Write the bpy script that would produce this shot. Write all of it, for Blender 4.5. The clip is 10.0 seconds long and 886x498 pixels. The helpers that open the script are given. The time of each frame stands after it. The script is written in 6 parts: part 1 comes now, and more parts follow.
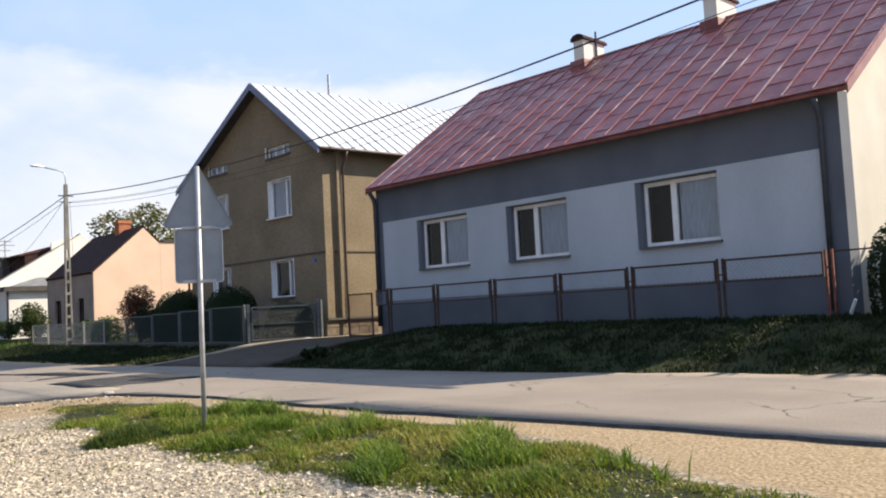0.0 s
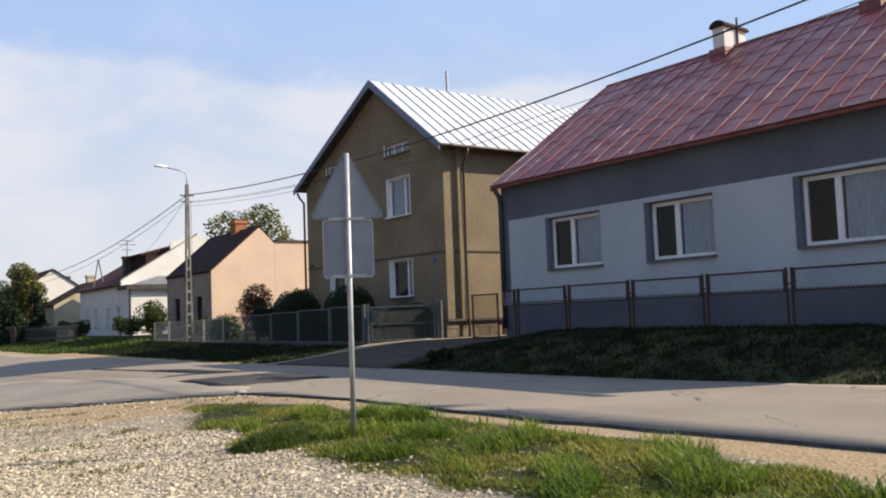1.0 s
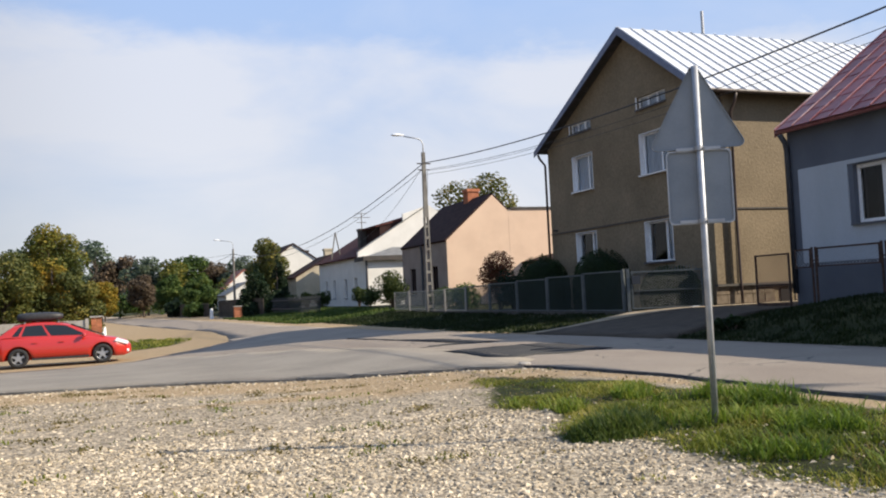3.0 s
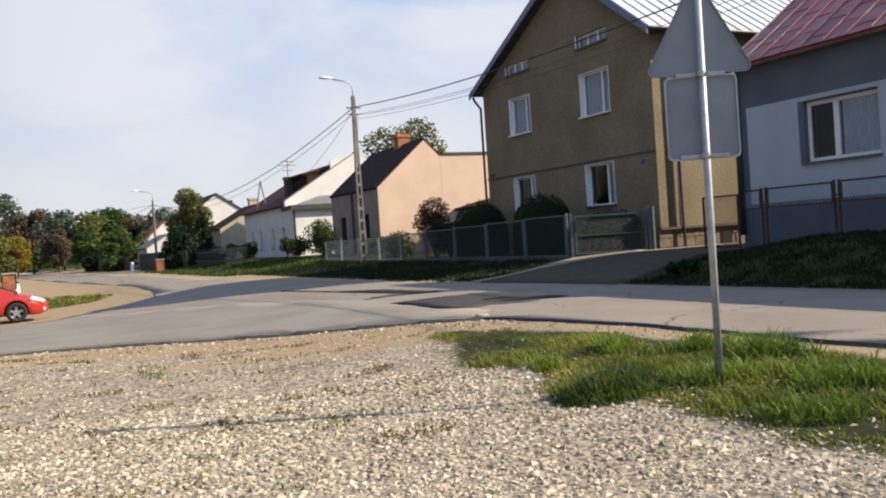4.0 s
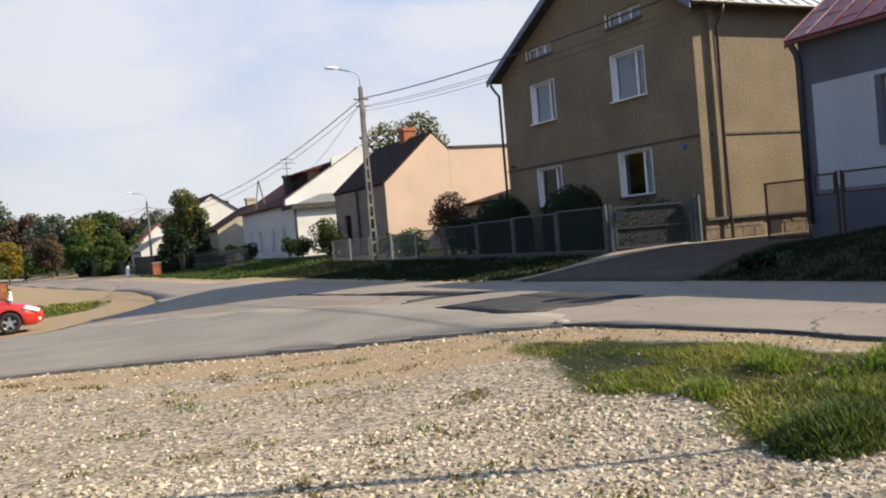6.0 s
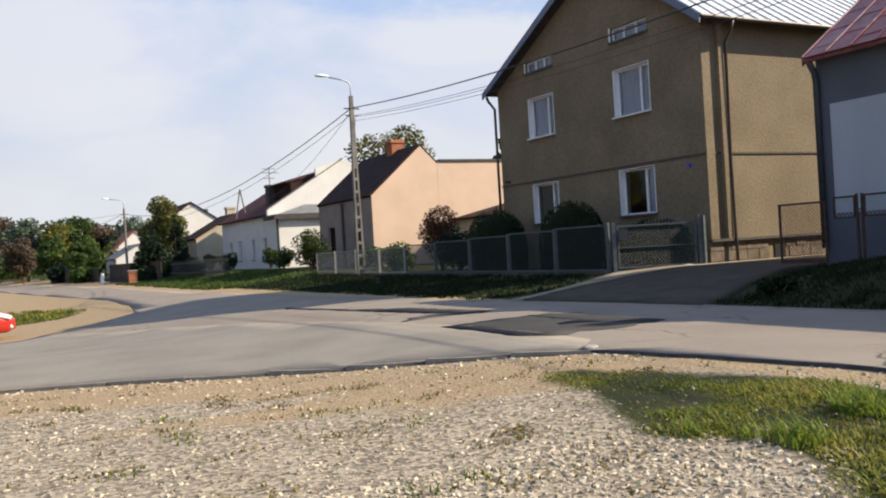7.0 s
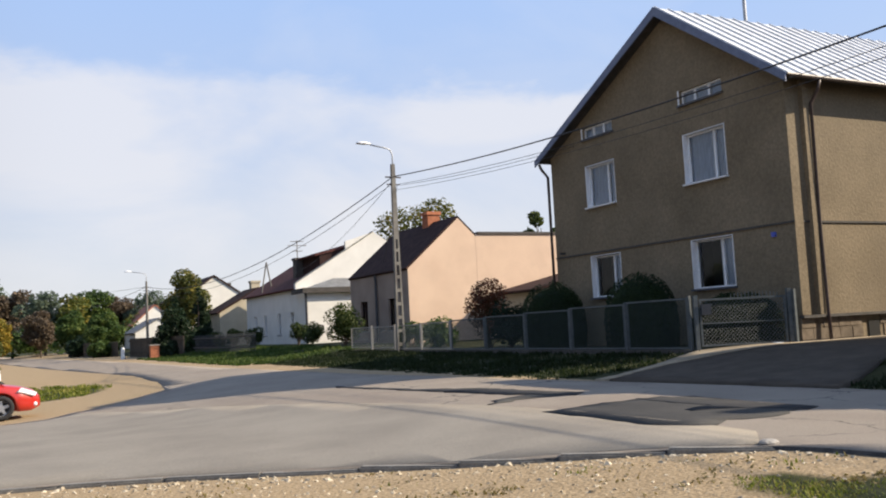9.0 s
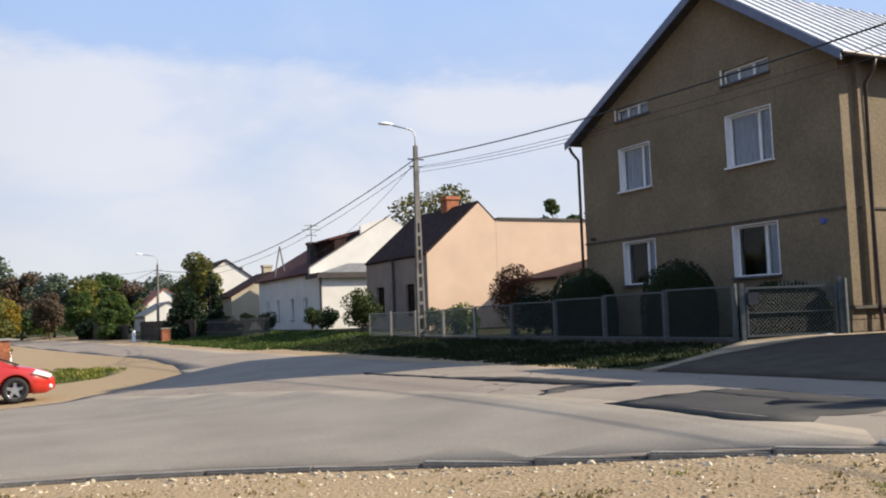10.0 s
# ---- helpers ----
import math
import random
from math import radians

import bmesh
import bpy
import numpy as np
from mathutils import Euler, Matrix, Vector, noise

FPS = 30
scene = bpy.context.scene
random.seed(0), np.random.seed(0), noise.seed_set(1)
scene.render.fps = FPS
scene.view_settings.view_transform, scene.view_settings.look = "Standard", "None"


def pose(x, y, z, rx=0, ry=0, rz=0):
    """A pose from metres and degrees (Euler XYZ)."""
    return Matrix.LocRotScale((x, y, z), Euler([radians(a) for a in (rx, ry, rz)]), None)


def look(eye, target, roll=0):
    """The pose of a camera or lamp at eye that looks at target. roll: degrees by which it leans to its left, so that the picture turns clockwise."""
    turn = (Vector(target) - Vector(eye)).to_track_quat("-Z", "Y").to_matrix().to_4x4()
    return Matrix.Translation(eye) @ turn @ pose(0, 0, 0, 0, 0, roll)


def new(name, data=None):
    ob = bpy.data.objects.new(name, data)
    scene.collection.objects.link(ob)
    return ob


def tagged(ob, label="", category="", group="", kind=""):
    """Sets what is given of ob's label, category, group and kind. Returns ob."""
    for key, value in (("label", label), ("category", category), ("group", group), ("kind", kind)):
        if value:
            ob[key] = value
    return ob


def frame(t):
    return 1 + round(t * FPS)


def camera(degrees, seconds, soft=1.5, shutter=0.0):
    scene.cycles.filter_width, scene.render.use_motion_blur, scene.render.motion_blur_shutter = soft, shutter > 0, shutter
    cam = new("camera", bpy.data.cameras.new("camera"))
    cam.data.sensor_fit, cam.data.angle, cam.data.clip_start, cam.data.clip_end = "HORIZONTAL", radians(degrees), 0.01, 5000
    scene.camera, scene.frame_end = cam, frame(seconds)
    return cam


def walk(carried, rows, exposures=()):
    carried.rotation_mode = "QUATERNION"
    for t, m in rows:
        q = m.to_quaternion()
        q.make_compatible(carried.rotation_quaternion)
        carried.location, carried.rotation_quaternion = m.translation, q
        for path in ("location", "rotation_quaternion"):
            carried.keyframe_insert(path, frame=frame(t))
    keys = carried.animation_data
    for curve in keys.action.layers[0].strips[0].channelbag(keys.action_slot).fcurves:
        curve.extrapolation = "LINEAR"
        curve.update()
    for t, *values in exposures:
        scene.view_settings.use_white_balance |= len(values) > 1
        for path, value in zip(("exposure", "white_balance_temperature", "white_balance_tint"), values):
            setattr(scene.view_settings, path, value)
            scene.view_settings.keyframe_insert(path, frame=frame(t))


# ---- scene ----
cam = camera(52.7, 10.0, soft=2.0)
METRES, EYE, TILT, LEAN, TURN = 11.628, 1.5, 0.0, 0.0, -41.5
ROWS = [
    (0.0, 0.0, 0.0, 0.0, 0.19, 3.67, 2.93),
    (0.5, -0.0315, 0.0425, -0.0009, 2.18, 4.2, 2.72),
    (1.0, -0.0681, 0.0793, -0.0008, 6.57, 4.13, 2.16),
    (1.5, -0.1102, 0.1101, -0.0005, 15.99, 4.73, 2.53),
    (2.0, -0.1482, 0.1446, -0.0016, 24.03, 5.01, 2.44),
    (2.5, -0.182, 0.1833, -0.0048, 25.07, 4.7, 2.28),
    (3.0, -0.2138, 0.2259, -0.0067, 20.3, 2.84, 2.75),
    (4.5, -0.3091, 0.3373, -0.0032, 15.17, -1.3, 3.9),
    (5.0, -0.3454, 0.3741, -0.0043, 15.26, -1.32, 4.71),
    (5.5, -0.3771, 0.4128, -0.0035, 15.15, -1.11, 5.06),
    (7.0, -0.4732, 0.517, 0.0008, 13.49, -0.1, 3.44),
    (7.5, -0.509, 0.5516, 0.0002, 13.09, 1.95, 1.83),
    (8.0, -0.544, 0.5873, -0.0001, 12.47, 2.97, 1.82),
    (8.5, -0.5777, 0.6174, -0.0001, 13.34, 4.36, 2.66),
    (9.0, -0.6156, 0.6519, -0.0013, 14.4, 4.91, 2.93),
    (9.5, -0.6507, 0.6887, -0.0025, 15.08, 4.66, 3.27),
    (10.0, -0.6893, 0.7188, -0.005, 14.79, 4.18, 2.1),
]
walk(cam, [(t, pose(0, 0, EYE, TILT, LEAN, TURN) @ pose(METRES * x, METRES * y, METRES * z, 90 + pitch, roll, yaw)) for t, x, y, z, yaw, pitch, roll in ROWS], exposures=[(0.0, 0.94, 7150, 11), (0.6, 0.88, 7150, 11), (1.1, 0.62, 7150, 11), (1.8, 0.62, 6950, 10), (2.6, 0.62, 6900, 10), (3.5, 0.64, 7100, 11), (8.0, 0.66, 7200, 11), (10.0, 0.66, 7050, 11)])


# ---- world and sun ----
SUN_TO = Vector((0.752, -0.3915, 0.542)).normalized()
SUN_EL = math.asin(SUN_TO.z)
SUN_AZ = math.atan2(SUN_TO.x, SUN_TO.y)


def make_world():
    w = bpy.data.worlds.new("sky")
    scene.world = w
    w.use_nodes = True
    nt = w.node_tree
    nt.nodes.clear()
    N, L = nt.nodes.new, nt.links.new
    out, bg = N("ShaderNodeOutputWorld"), N("ShaderNodeBackground")
    sky = N("ShaderNodeTexSky")
    sky.sky_type, sky.sun_disc = 'NISHITA', False
    sky.sun_elevation, sky.sun_rotation = SUN_EL, SUN_AZ
    sky.air_density, sky.dust_density, sky.ozone_density = 1.0, 0.7, 3.0
    co = N("ShaderNodeTexCoord")
    sep = N("ShaderNodeSeparateXYZ")
    L(co.outputs["Generated"], sep.inputs[0])
    zc = N("ShaderNodeMath"); zc.operation = 'MAXIMUM'; zc.inputs[1].default_value = 0.0
    L(sep.outputs["Z"], zc.inputs[0])

    def math2(op, p, q=None, c=0.0):
        m = N("ShaderNodeMath"); m.operation = op
        L(p, m.inputs[0])
        if q is not None:
            L(q, m.inputs[1])
        else:
            m.inputs[1].default_value = c
        return m.outputs[0]
    # a low bank of cloud all round, its upper edge rising and falling with the bearing
    bearing = math2('ARCTAN2', sep.outputs["X"], sep.outputs["Y"])
    height = math2('ARCSINE', zc.outputs[0])
    ramp = N("ShaderNodeValToRGB")
    els = ramp.color_ramp.elements
    for k, (deg, top) in enumerate(BANK):
        e = els[k] if k < 2 else els.new(0.5)
        e.position, e.color = (deg + 180) / 360, (top / 40,) * 3 + (1,)
    L(math2('ADD', math2('MULTIPLY', bearing, c=1 / (2 * math.pi)), c=0.5), ramp.inputs[0])
    n1 = N("ShaderNodeTexNoise")
    n1.inputs["Scale"].default_value, n1.inputs["Detail"].default_value = 9.0, 8
    n1.inputs["Roughness"].default_value, n1.inputs["Distortion"].default_value = 0.58, 0.3
    flat = N("ShaderNodeVectorMath"); flat.operation = 'MULTIPLY'; flat.inputs[1].default_value = (1, 1, 2.2)
    L(co.outputs["Generated"], flat.inputs[0]); L(flat.outputs[0], n1.inputs["Vector"])
    n2 = N("ShaderNodeTexNoise")
    n2.inputs["Scale"].default_value, n2.inputs["Detail"].default_value = 3.2, 6
    n2.inputs["Roughness"].default_value, n2.inputs["Distortion"].default_value = 0.55, 0.4
    L(flat.outputs[0], n2.inputs["Vector"])
    edge = math2('ADD', math2('MULTIPLY', ramp.outputs[0], c=radians(40)), math2('MULTIPLY', math2('SUBTRACT', n1.outputs["Fac"], c=0.5), c=0.09))
    bank = N("ShaderNodeMapRange"); bank.interpolation_type = 'SMOOTHSTEP'
    bank.inputs["From Min"].default_value, bank.inputs["From Max"].default_value = -0.006, 0.034
    L(math2('SUBTRACT', edge, height), bank.inputs["Value"])
    thick = N("ShaderNodeMapRange")
    thick.inputs["From Min"].default_value, thick.inputs["From Max"].default_value = 0.34, 0.6
    thick.inputs["To Min"].default_value, thick.inputs["To Max"].default_value = 0.3, 1.0
    L(n2.outputs["Fac"], thick.inputs["Value"])
    wisp = N("ShaderNodeMapRange")
    wisp.inputs["From Min"].default_value, wisp.inputs["From Max"].default_value = 0.5, 0.72
    wisp.inputs["To Max"].default_value = 0.3
    L(n2.outputs["Fac"], wisp.inputs["Value"])
    cover_f = math2('MAXIMUM', math2('MULTIPLY', bank.outputs[0], thick.outputs[0]), wisp.outputs[0])
    # haze towards the horizon
    hz = N("ShaderNodeMapRange")
    hz.inputs["From Min"].default_value, hz.inputs["From Max"].default_value = 0.0, 0.42
    hz.inputs["To Min"].default_value, hz.inputs["To Max"].default_value = 0.6, 0.62
    L(zc.outputs[0], hz.inputs["Value"])
    mx0 = N("ShaderNodeMix"); mx0.data_type = 'RGBA'
    L(hz.outputs[0], mx0.inputs["Factor"])
    L(sky.outputs[0], mx0.inputs["A"]); hg = N("ShaderNodeMapRange"); hg.inputs["From Max"].default_value = 0.36
    L(zc.outputs[0], hg.inputs["Value"])
    hm = N("ShaderNodeMix"); hm.data_type = 'RGBA'
    L(hg.outputs[0], hm.inputs["Factor"]); hm.inputs["A"].default_value = HAZE_RGB; hm.inputs["B"].default_value = BLUE_RGB
    L(hm.outputs["Result"], mx0.inputs["B"])
    sc = N("ShaderNodeMath"); sc.operation = 'MULTIPLY'; sc.inputs[1].default_value = 0.72
    L(cover_f, sc.inputs[0])
    mx = N("ShaderNodeMix"); mx.data_type = 'RGBA'
    L(sc.outputs[0], mx.inputs["Factor"])
    L(mx0.outputs["Result"], mx.inputs["A"]); mx.inputs["B"].default_value = CLOUD_RGB
    # air lit less strongly away from the sun
    away = N("ShaderNodeVectorMath"); away.operation = 'DOT_PRODUCT'; away.inputs[1].default_value = Vector((SUN_TO.x, SUN_TO.y, 0)).normalized()
    L(co.outputs["Generated"], away.inputs[0])
    dim = N("ShaderNodeMapRange"); dim.interpolation_type = 'SMOOTHSTEP'
    dim.inputs["From Min"].default_value, dim.inputs["From Max"].default_value = -1.0, -0.35
    dim.inputs["To Min"].default_value, dim.inputs["To Max"].default_value = 0.26, 1.0
    L(away.outputs["Value"], dim.inputs["Value"])
    lit = N("ShaderNodeVectorMath"); lit.operation = 'SCALE'
    L(mx.outputs["Result"], lit.inputs[0]); L(dim.outputs[0], lit.inputs["Scale"])
    L(lit.outputs[0], bg.inputs["Color"])
    bg.inputs["Strength"].default_value = 0.065
    L(bg.outputs[0], out.inputs[0])


BANK = [(-180, 13), (180, 13), (-60, 15), (-20, 20), (-1, 17.6), (8, 16.4), (14, 15.6), (15.6, 12), (18, 13.4), (24, 14.6), (30, 16.6), (38, 15.5), (55, 14)]
HAZE_RGB = (7.6, 8.3, 9.9, 1)
BLUE_RGB = (5.4, 8.1, 13.8, 1)
CLOUD_RGB = (8.1, 8.5, 9.5, 1)
make_world()
sun = new("sun", bpy.data.lights.new("sun", 'SUN'))
sun.data.energy, sun.data.angle, sun.data.color = 5.0, radians(0.55), (1.0, 0.91, 0.77)
sun.matrix_world = look((60, -24, 46), (60 - SUN_TO.x, -24 - SUN_TO.y, 46 - SUN_TO.z))


# ---- materials ----
def mat(name, c1, c2, scale=4.0, rough=0.85, bump=0.15, fine=40.0, metal=0.0, vary=0.0, island=0.0, stain=0.0, stain_rgb=(0.08, 0.07, 0.06), stretch=(1, 1, 1), spec=0.4, grain=0.2, cracks=0.0):
    """Two colours mixed by coarse noise, fine grain, stains with a shape of their own, a bump, and per-object or per-island variation."""
    m = bpy.data.materials.new(name)
    m.use_nodes = True
    nt = m.node_tree
    N, L = nt.nodes.new, nt.links.new
    b = nt.nodes["Principled BSDF"]
    geo = N("ShaderNodeNewGeometry")
    mp = N("ShaderNodeVectorMath"); mp.operation = 'MULTIPLY'; mp.inputs[1].default_value = stretch
    L(geo.outputs["Position"], mp.inputs[0])
    n1 = N("ShaderNodeTexNoise"); n1.inputs["Scale"].default_value = scale; n1.inputs["Detail"].default_value = 5
    n2 = N("ShaderNodeTexNoise"); n2.inputs["Scale"].default_value = fine; n2.inputs["Detail"].default_value = 3
    L(mp.outputs[0], n1.inputs["Vector"]); L(mp.outputs[0], n2.inputs["Vector"])
    r1 = N("ShaderNodeValToRGB")
    r1.color_ramp.elements[0].position, r1.color_ramp.elements[1].position = 0.35, 0.65
    r1.color_ramp.elements[0].color, r1.color_ramp.elements[1].color = (*c1, 1), (*c2, 1)
    L(n1.outputs["Fac"], r1.inputs[0])
    col = r1.outputs[0]
    g = N("ShaderNodeMapRange"); g.inputs["From Min"].default_value, g.inputs["From Max"].default_value = 0.3, 0.7
    g.inputs["To Min"].default_value, g.inputs["To Max"].default_value = 1 - grain, 1 + grain
    L(n2.outputs["Fac"], g.inputs["Value"])
    mul = N("ShaderNodeVectorMath"); mul.operation = 'SCALE'
    L(col, mul.inputs[0]); L(g.outputs[0], mul.inputs["Scale"])
    col = mul.outputs[0]
    if vary or island:
        src = N("ShaderNodeObjectInfo").outputs["Random"] if vary else geo.outputs["Random Per Island"]
        v = N("ShaderNodeMapRange")
        a = vary or island
        v.inputs["To Min"].default_value, v.inputs["To Max"].default_value = 1 - a, 1 + a
        L(src, v.inputs["Value"])
        m2 = N("ShaderNodeVectorMath"); m2.operation = 'SCALE'
        L(col, m2.inputs[0]); L(v.outputs[0], m2.inputs["Scale"])
        col = m2.outputs[0]
    if stain:
        n3 = N("ShaderNodeTexNoise"); n3.inputs["Scale"].default_value = scale * 0.37; n3.inputs["Detail"].default_value = 6
        n3.inputs["Roughness"].default_value = 0.65
        L(mp.outputs[0], n3.inputs["Vector"])
        s = N("ShaderNodeMapRange"); s.inputs["From Min"].default_value, s.inputs["From Max"].default_value = 0.52, 0.7
        s.inputs["To Max"].default_value = stain
        L(n3.outputs["Fac"], s.inputs["Value"])
        mx = N("ShaderNodeMix"); mx.data_type = 'RGBA'
        L(s.outputs[0], mx.inputs["Factor"]); L(col, mx.inputs["A"]); mx.inputs["B"].default_value = (*stain_rgb, 1)
        col = mx.outputs["Result"]
    if cracks:
        wob = N("ShaderNodeTexNoise"); wob.inputs["Scale"].default_value = 1.3; wob.inputs["Detail"].default_value = 4
        L(mp.outputs[0], wob.inputs["Vector"])
        wv = N("ShaderNodeVectorMath"); wv.operation = 'ADD'
        L(mp.outputs[0], wv.inputs[0]); L(wob.outputs["Color"], wv.inputs[1])
        vo = N("ShaderNodeTexVoronoi"); vo.feature = 'DISTANCE_TO_EDGE'; vo.inputs["Scale"].default_value = 0.42
        L(wv.outputs[0], vo.inputs["Vector"])
        cl = N("ShaderNodeMapRange"); cl.inputs["From Min"].default_value, cl.inputs["From Max"].default_value = 0.003, 0.011
        cl.inputs["To Min"].default_value, cl.inputs["To Max"].default_value = cracks, 0.0
        L(vo.outputs["Distance"], cl.inputs["Value"])
        gate = N("ShaderNodeMapRange"); gate.inputs["From Min"].default_value, gate.inputs["From Max"].default_value = 0.47, 0.56
        L(n1.outputs["Fac"], gate.inputs["Value"])
        cm = N("ShaderNodeMath"); cm.operation = 'MULTIPLY'
        L(cl.outputs[0], cm.inputs[0]); L(gate.outputs[0], cm.inputs[1])
        mc = N("ShaderNodeMix"); mc.data_type = 'RGBA'
        L(cm.outputs[0], mc.inputs["Factor"]); L(col, mc.inputs["A"]); mc.inputs["B"].default_value = (0.05, 0.046, 0.042, 1)
        col = mc.outputs["Result"]
    L(col, b.inputs["Base Color"])
    b.inputs["Roughness"].default_value, b.inputs["Metallic"].default_value = rough, metal
    b.inputs["Specular IOR Level"].default_value = spec
    if bump:
        bp = N("ShaderNodeBump"); bp.inputs["Strength"].default_value = bump; bp.inputs["Distance"].default_value = 0.02
        L(n2.outputs["Fac"], bp.inputs["Height"]); L(bp.outputs[0], b.inputs["Normal"])
    return m


def leaf_mat(name, c1, c2, c3):
    m = bpy.data.materials.new(name)
    m.use_nodes = True
    nt = m.node_tree
    N, L = nt.nodes.new, nt.links.new
    b = nt.nodes["Principled BSDF"]
    geo = N("ShaderNodeNewGeometry")
    r = N("ShaderNodeValToRGB")
    r.color_ramp.elements[0].color, r.color_ramp.elements[1].color = (*c1, 1), (*c3, 1)
    e = r.color_ramp.elements.new(0.55); e.color = (*c2, 1)
    n = N("ShaderNodeTexNoise"); n.inputs["Scale"].default_value = 0.6; n.inputs["Detail"].default_value = 3
    L(geo.outputs["Position"], n.inputs["Vector"])
    ad = N("ShaderNodeMath"); ad.operation = 'MULTIPLY_ADD'; ad.inputs[1].default_value = 0.55
    L(geo.outputs["Random Per Island"], ad.inputs[0])
    sb = N("ShaderNodeMath"); sb.operation = 'MULTIPLY_ADD'; sb.inputs[1].default_value = 1.6; sb.inputs[2].default_value = -0.58
    L(n.outputs["Fac"], sb.inputs[0]); L(sb.outputs[0], ad.inputs[2])
    L(ad.outputs[0], r.inputs[0]); L(r.outputs[0], b.inputs["Base Color"])
    b.inputs["Roughness"].default_value = 0.6
    b.inputs["Specular IOR Level"].default_value = 0.25
    tr = N("ShaderNodeBsdfTranslucent"); L(r.outputs[0], tr.inputs[0])
    mx = N("ShaderNodeMixShader"); mx.inputs[0].default_value = 0.42
    L(b.outputs[0], mx.inputs[1]); L(tr.outputs[0], mx.inputs[2])
    L(mx.outputs[0], nt.nodes["Material Output"].inputs["Surface"])
    return m


def glass_mat(name):
    m = bpy.data.materials.new(name)
    m.use_nodes = True
    nt = m.node_tree
    N, L = nt.nodes.new, nt.links.new
    nt.nodes.remove(nt.nodes["Principled BSDF"])
    gl, tr, fr, mx = N("ShaderNodeBsdfGlossy"), N("ShaderNodeBsdfTransparent"), N("ShaderNodeFresnel"), N("ShaderNodeMixShader")
    fr.inputs["IOR"].default_value = 1.75
    gl.inputs["Roughness"].default_value = 0.02
    tr.inputs["Color"].default_value = (0.93, 0.95, 0.96, 1)
    L(fr.outputs[0], mx.inputs[0]); L(tr.outputs[0], mx.inputs[1]); L(gl.outputs[0], mx.inputs[2])
    L(mx.outputs[0], nt.nodes["Material Output"].inputs["Surface"])
    return m


def emit_free(name, rgb, rough, metal=0.0, coat=0.0):
    m = bpy.data.materials.new(name)
    m.use_nodes = True
    b = m.node_tree.nodes["Principled BSDF"]
    b.inputs["Base Color"].default_value = (*rgb, 1)
    b.inputs["Roughness"].default_value, b.inputs["Metallic"].default_value = rough, metal
    b.inputs["Coat Weight"].default_value = coat
    return m


M_TAN = mat("tan_render", (0.185, 0.145, 0.094), (0.235, 0.185, 0.122), 0.7, 0.95, 0.7, 13, stain=0.5, stain_rgb=(0.17, 0.135, 0.092), grain=0.16)
M_PLINTH = mat("stone_plinth", (0.128, 0.1, 0.072), (0.192, 0.152, 0.112), 6, 0.95, 0.5, 40, vary=0.2)
M_BAND = mat("dark_cement", (0.07, 0.065, 0.06), (0.1, 0.09, 0.08), 5, 0.9)
M_GREYW = mat("pale_blue_grey_render", (0.381, 0.425, 0.474), (0.442, 0.486, 0.541), 0.9, 0.92, 0.06, 60, stain=0.28, stain_rgb=(0.332, 0.376, 0.398), stretch=(1, 1, 0.35), grain=0.05)
M_GREYD = mat("slate_grey_render", (0.0979, 0.111, 0.14), (0.121, 0.137, 0.167), 0.9, 0.92, 0.15, 60, stain=0.2, stain_rgb=(0.0927, 0.103, 0.129), grain=0.05)
M_CREAM = mat("cream_render", (0.527, 0.493, 0.425), (0.595, 0.561, 0.493), 1.2, 0.92, 0.12, 50, stain=0.2, stain_rgb=(0.425, 0.391, 0.323), grain=0.05)
M_WHITE = mat("white_render", (0.646, 0.629, 0.586), (0.714, 0.697, 0.654), 0.9, 0.92, 0.12, 50, stain=0.25, stain_rgb=(0.442, 0.425, 0.391), grain=0.05)
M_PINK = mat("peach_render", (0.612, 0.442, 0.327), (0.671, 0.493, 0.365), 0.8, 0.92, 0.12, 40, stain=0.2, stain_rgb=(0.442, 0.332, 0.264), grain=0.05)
# darker pink-brown for the cottage's street and back walls
M_PINKD = mat("dark_pink_brown_render", (0.25, 0.195, 0.165), (0.31, 0.25, 0.21), 1.0, 0.92, 0.2, 40, stain=0.25, stain_rgb=(0.19, 0.15, 0.13))
M_BEIGE = mat("beige_render", (0.42, 0.37, 0.28), (0.5, 0.44, 0.33), 1.0, 0.92, 0.2, 40, stain=0.2)
M_REDROOF = mat("weathered_red_tin", (0.23, 0.0425, 0.0391), (0.332, 0.0808, 0.0723), 2.2, 0.45, 0.3, 9, vary=0.22, stain=0.6, stain_rgb=(0.425, 0.23, 0.212), spec=0.4)
M_SEAM = mat("red_tin_seam", (0.17, 0.045, 0.045), (0.25, 0.09, 0.085), 3.0, 0.4, 0.1, 20, spec=0.6)
# the pale stain paints sun glints along the seams, besides worn bare metal
M_SEAMW = mat("glint_and_bare_seam", (0.27, 0.065, 0.06), (0.4, 0.15, 0.14), 1.6, 0.28, 0.12, 20, spec=1.0, stain=0.95, stain_rgb=(0.72, 0.62, 0.59))
M_TIN = mat("galvanised_tin", (0.517, 0.538, 0.564), (0.621, 0.642, 0.668), 1.3, 0.6, 0.1, 14, metal=0.1, vary=0.06, stain=0.2, stain_rgb=(0.435, 0.455, 0.476))
M_DARKROOF = mat("dark_brown_roof", (0.035, 0.02, 0.019), (0.055, 0.032, 0.029), 3, 0.95, 0.4, 14, spec=0.1)
M_MAROON = mat("maroon_roof", (0.07, 0.028, 0.026), (0.11, 0.045, 0.04), 3, 0.9, 0.4, 14, spec=0.15)
M_GREYROOF = mat("grey_sheet_roof", (0.14, 0.145, 0.15), (0.19, 0.195, 0.2), 2, 0.85, 0.2, 14, spec=0.2)
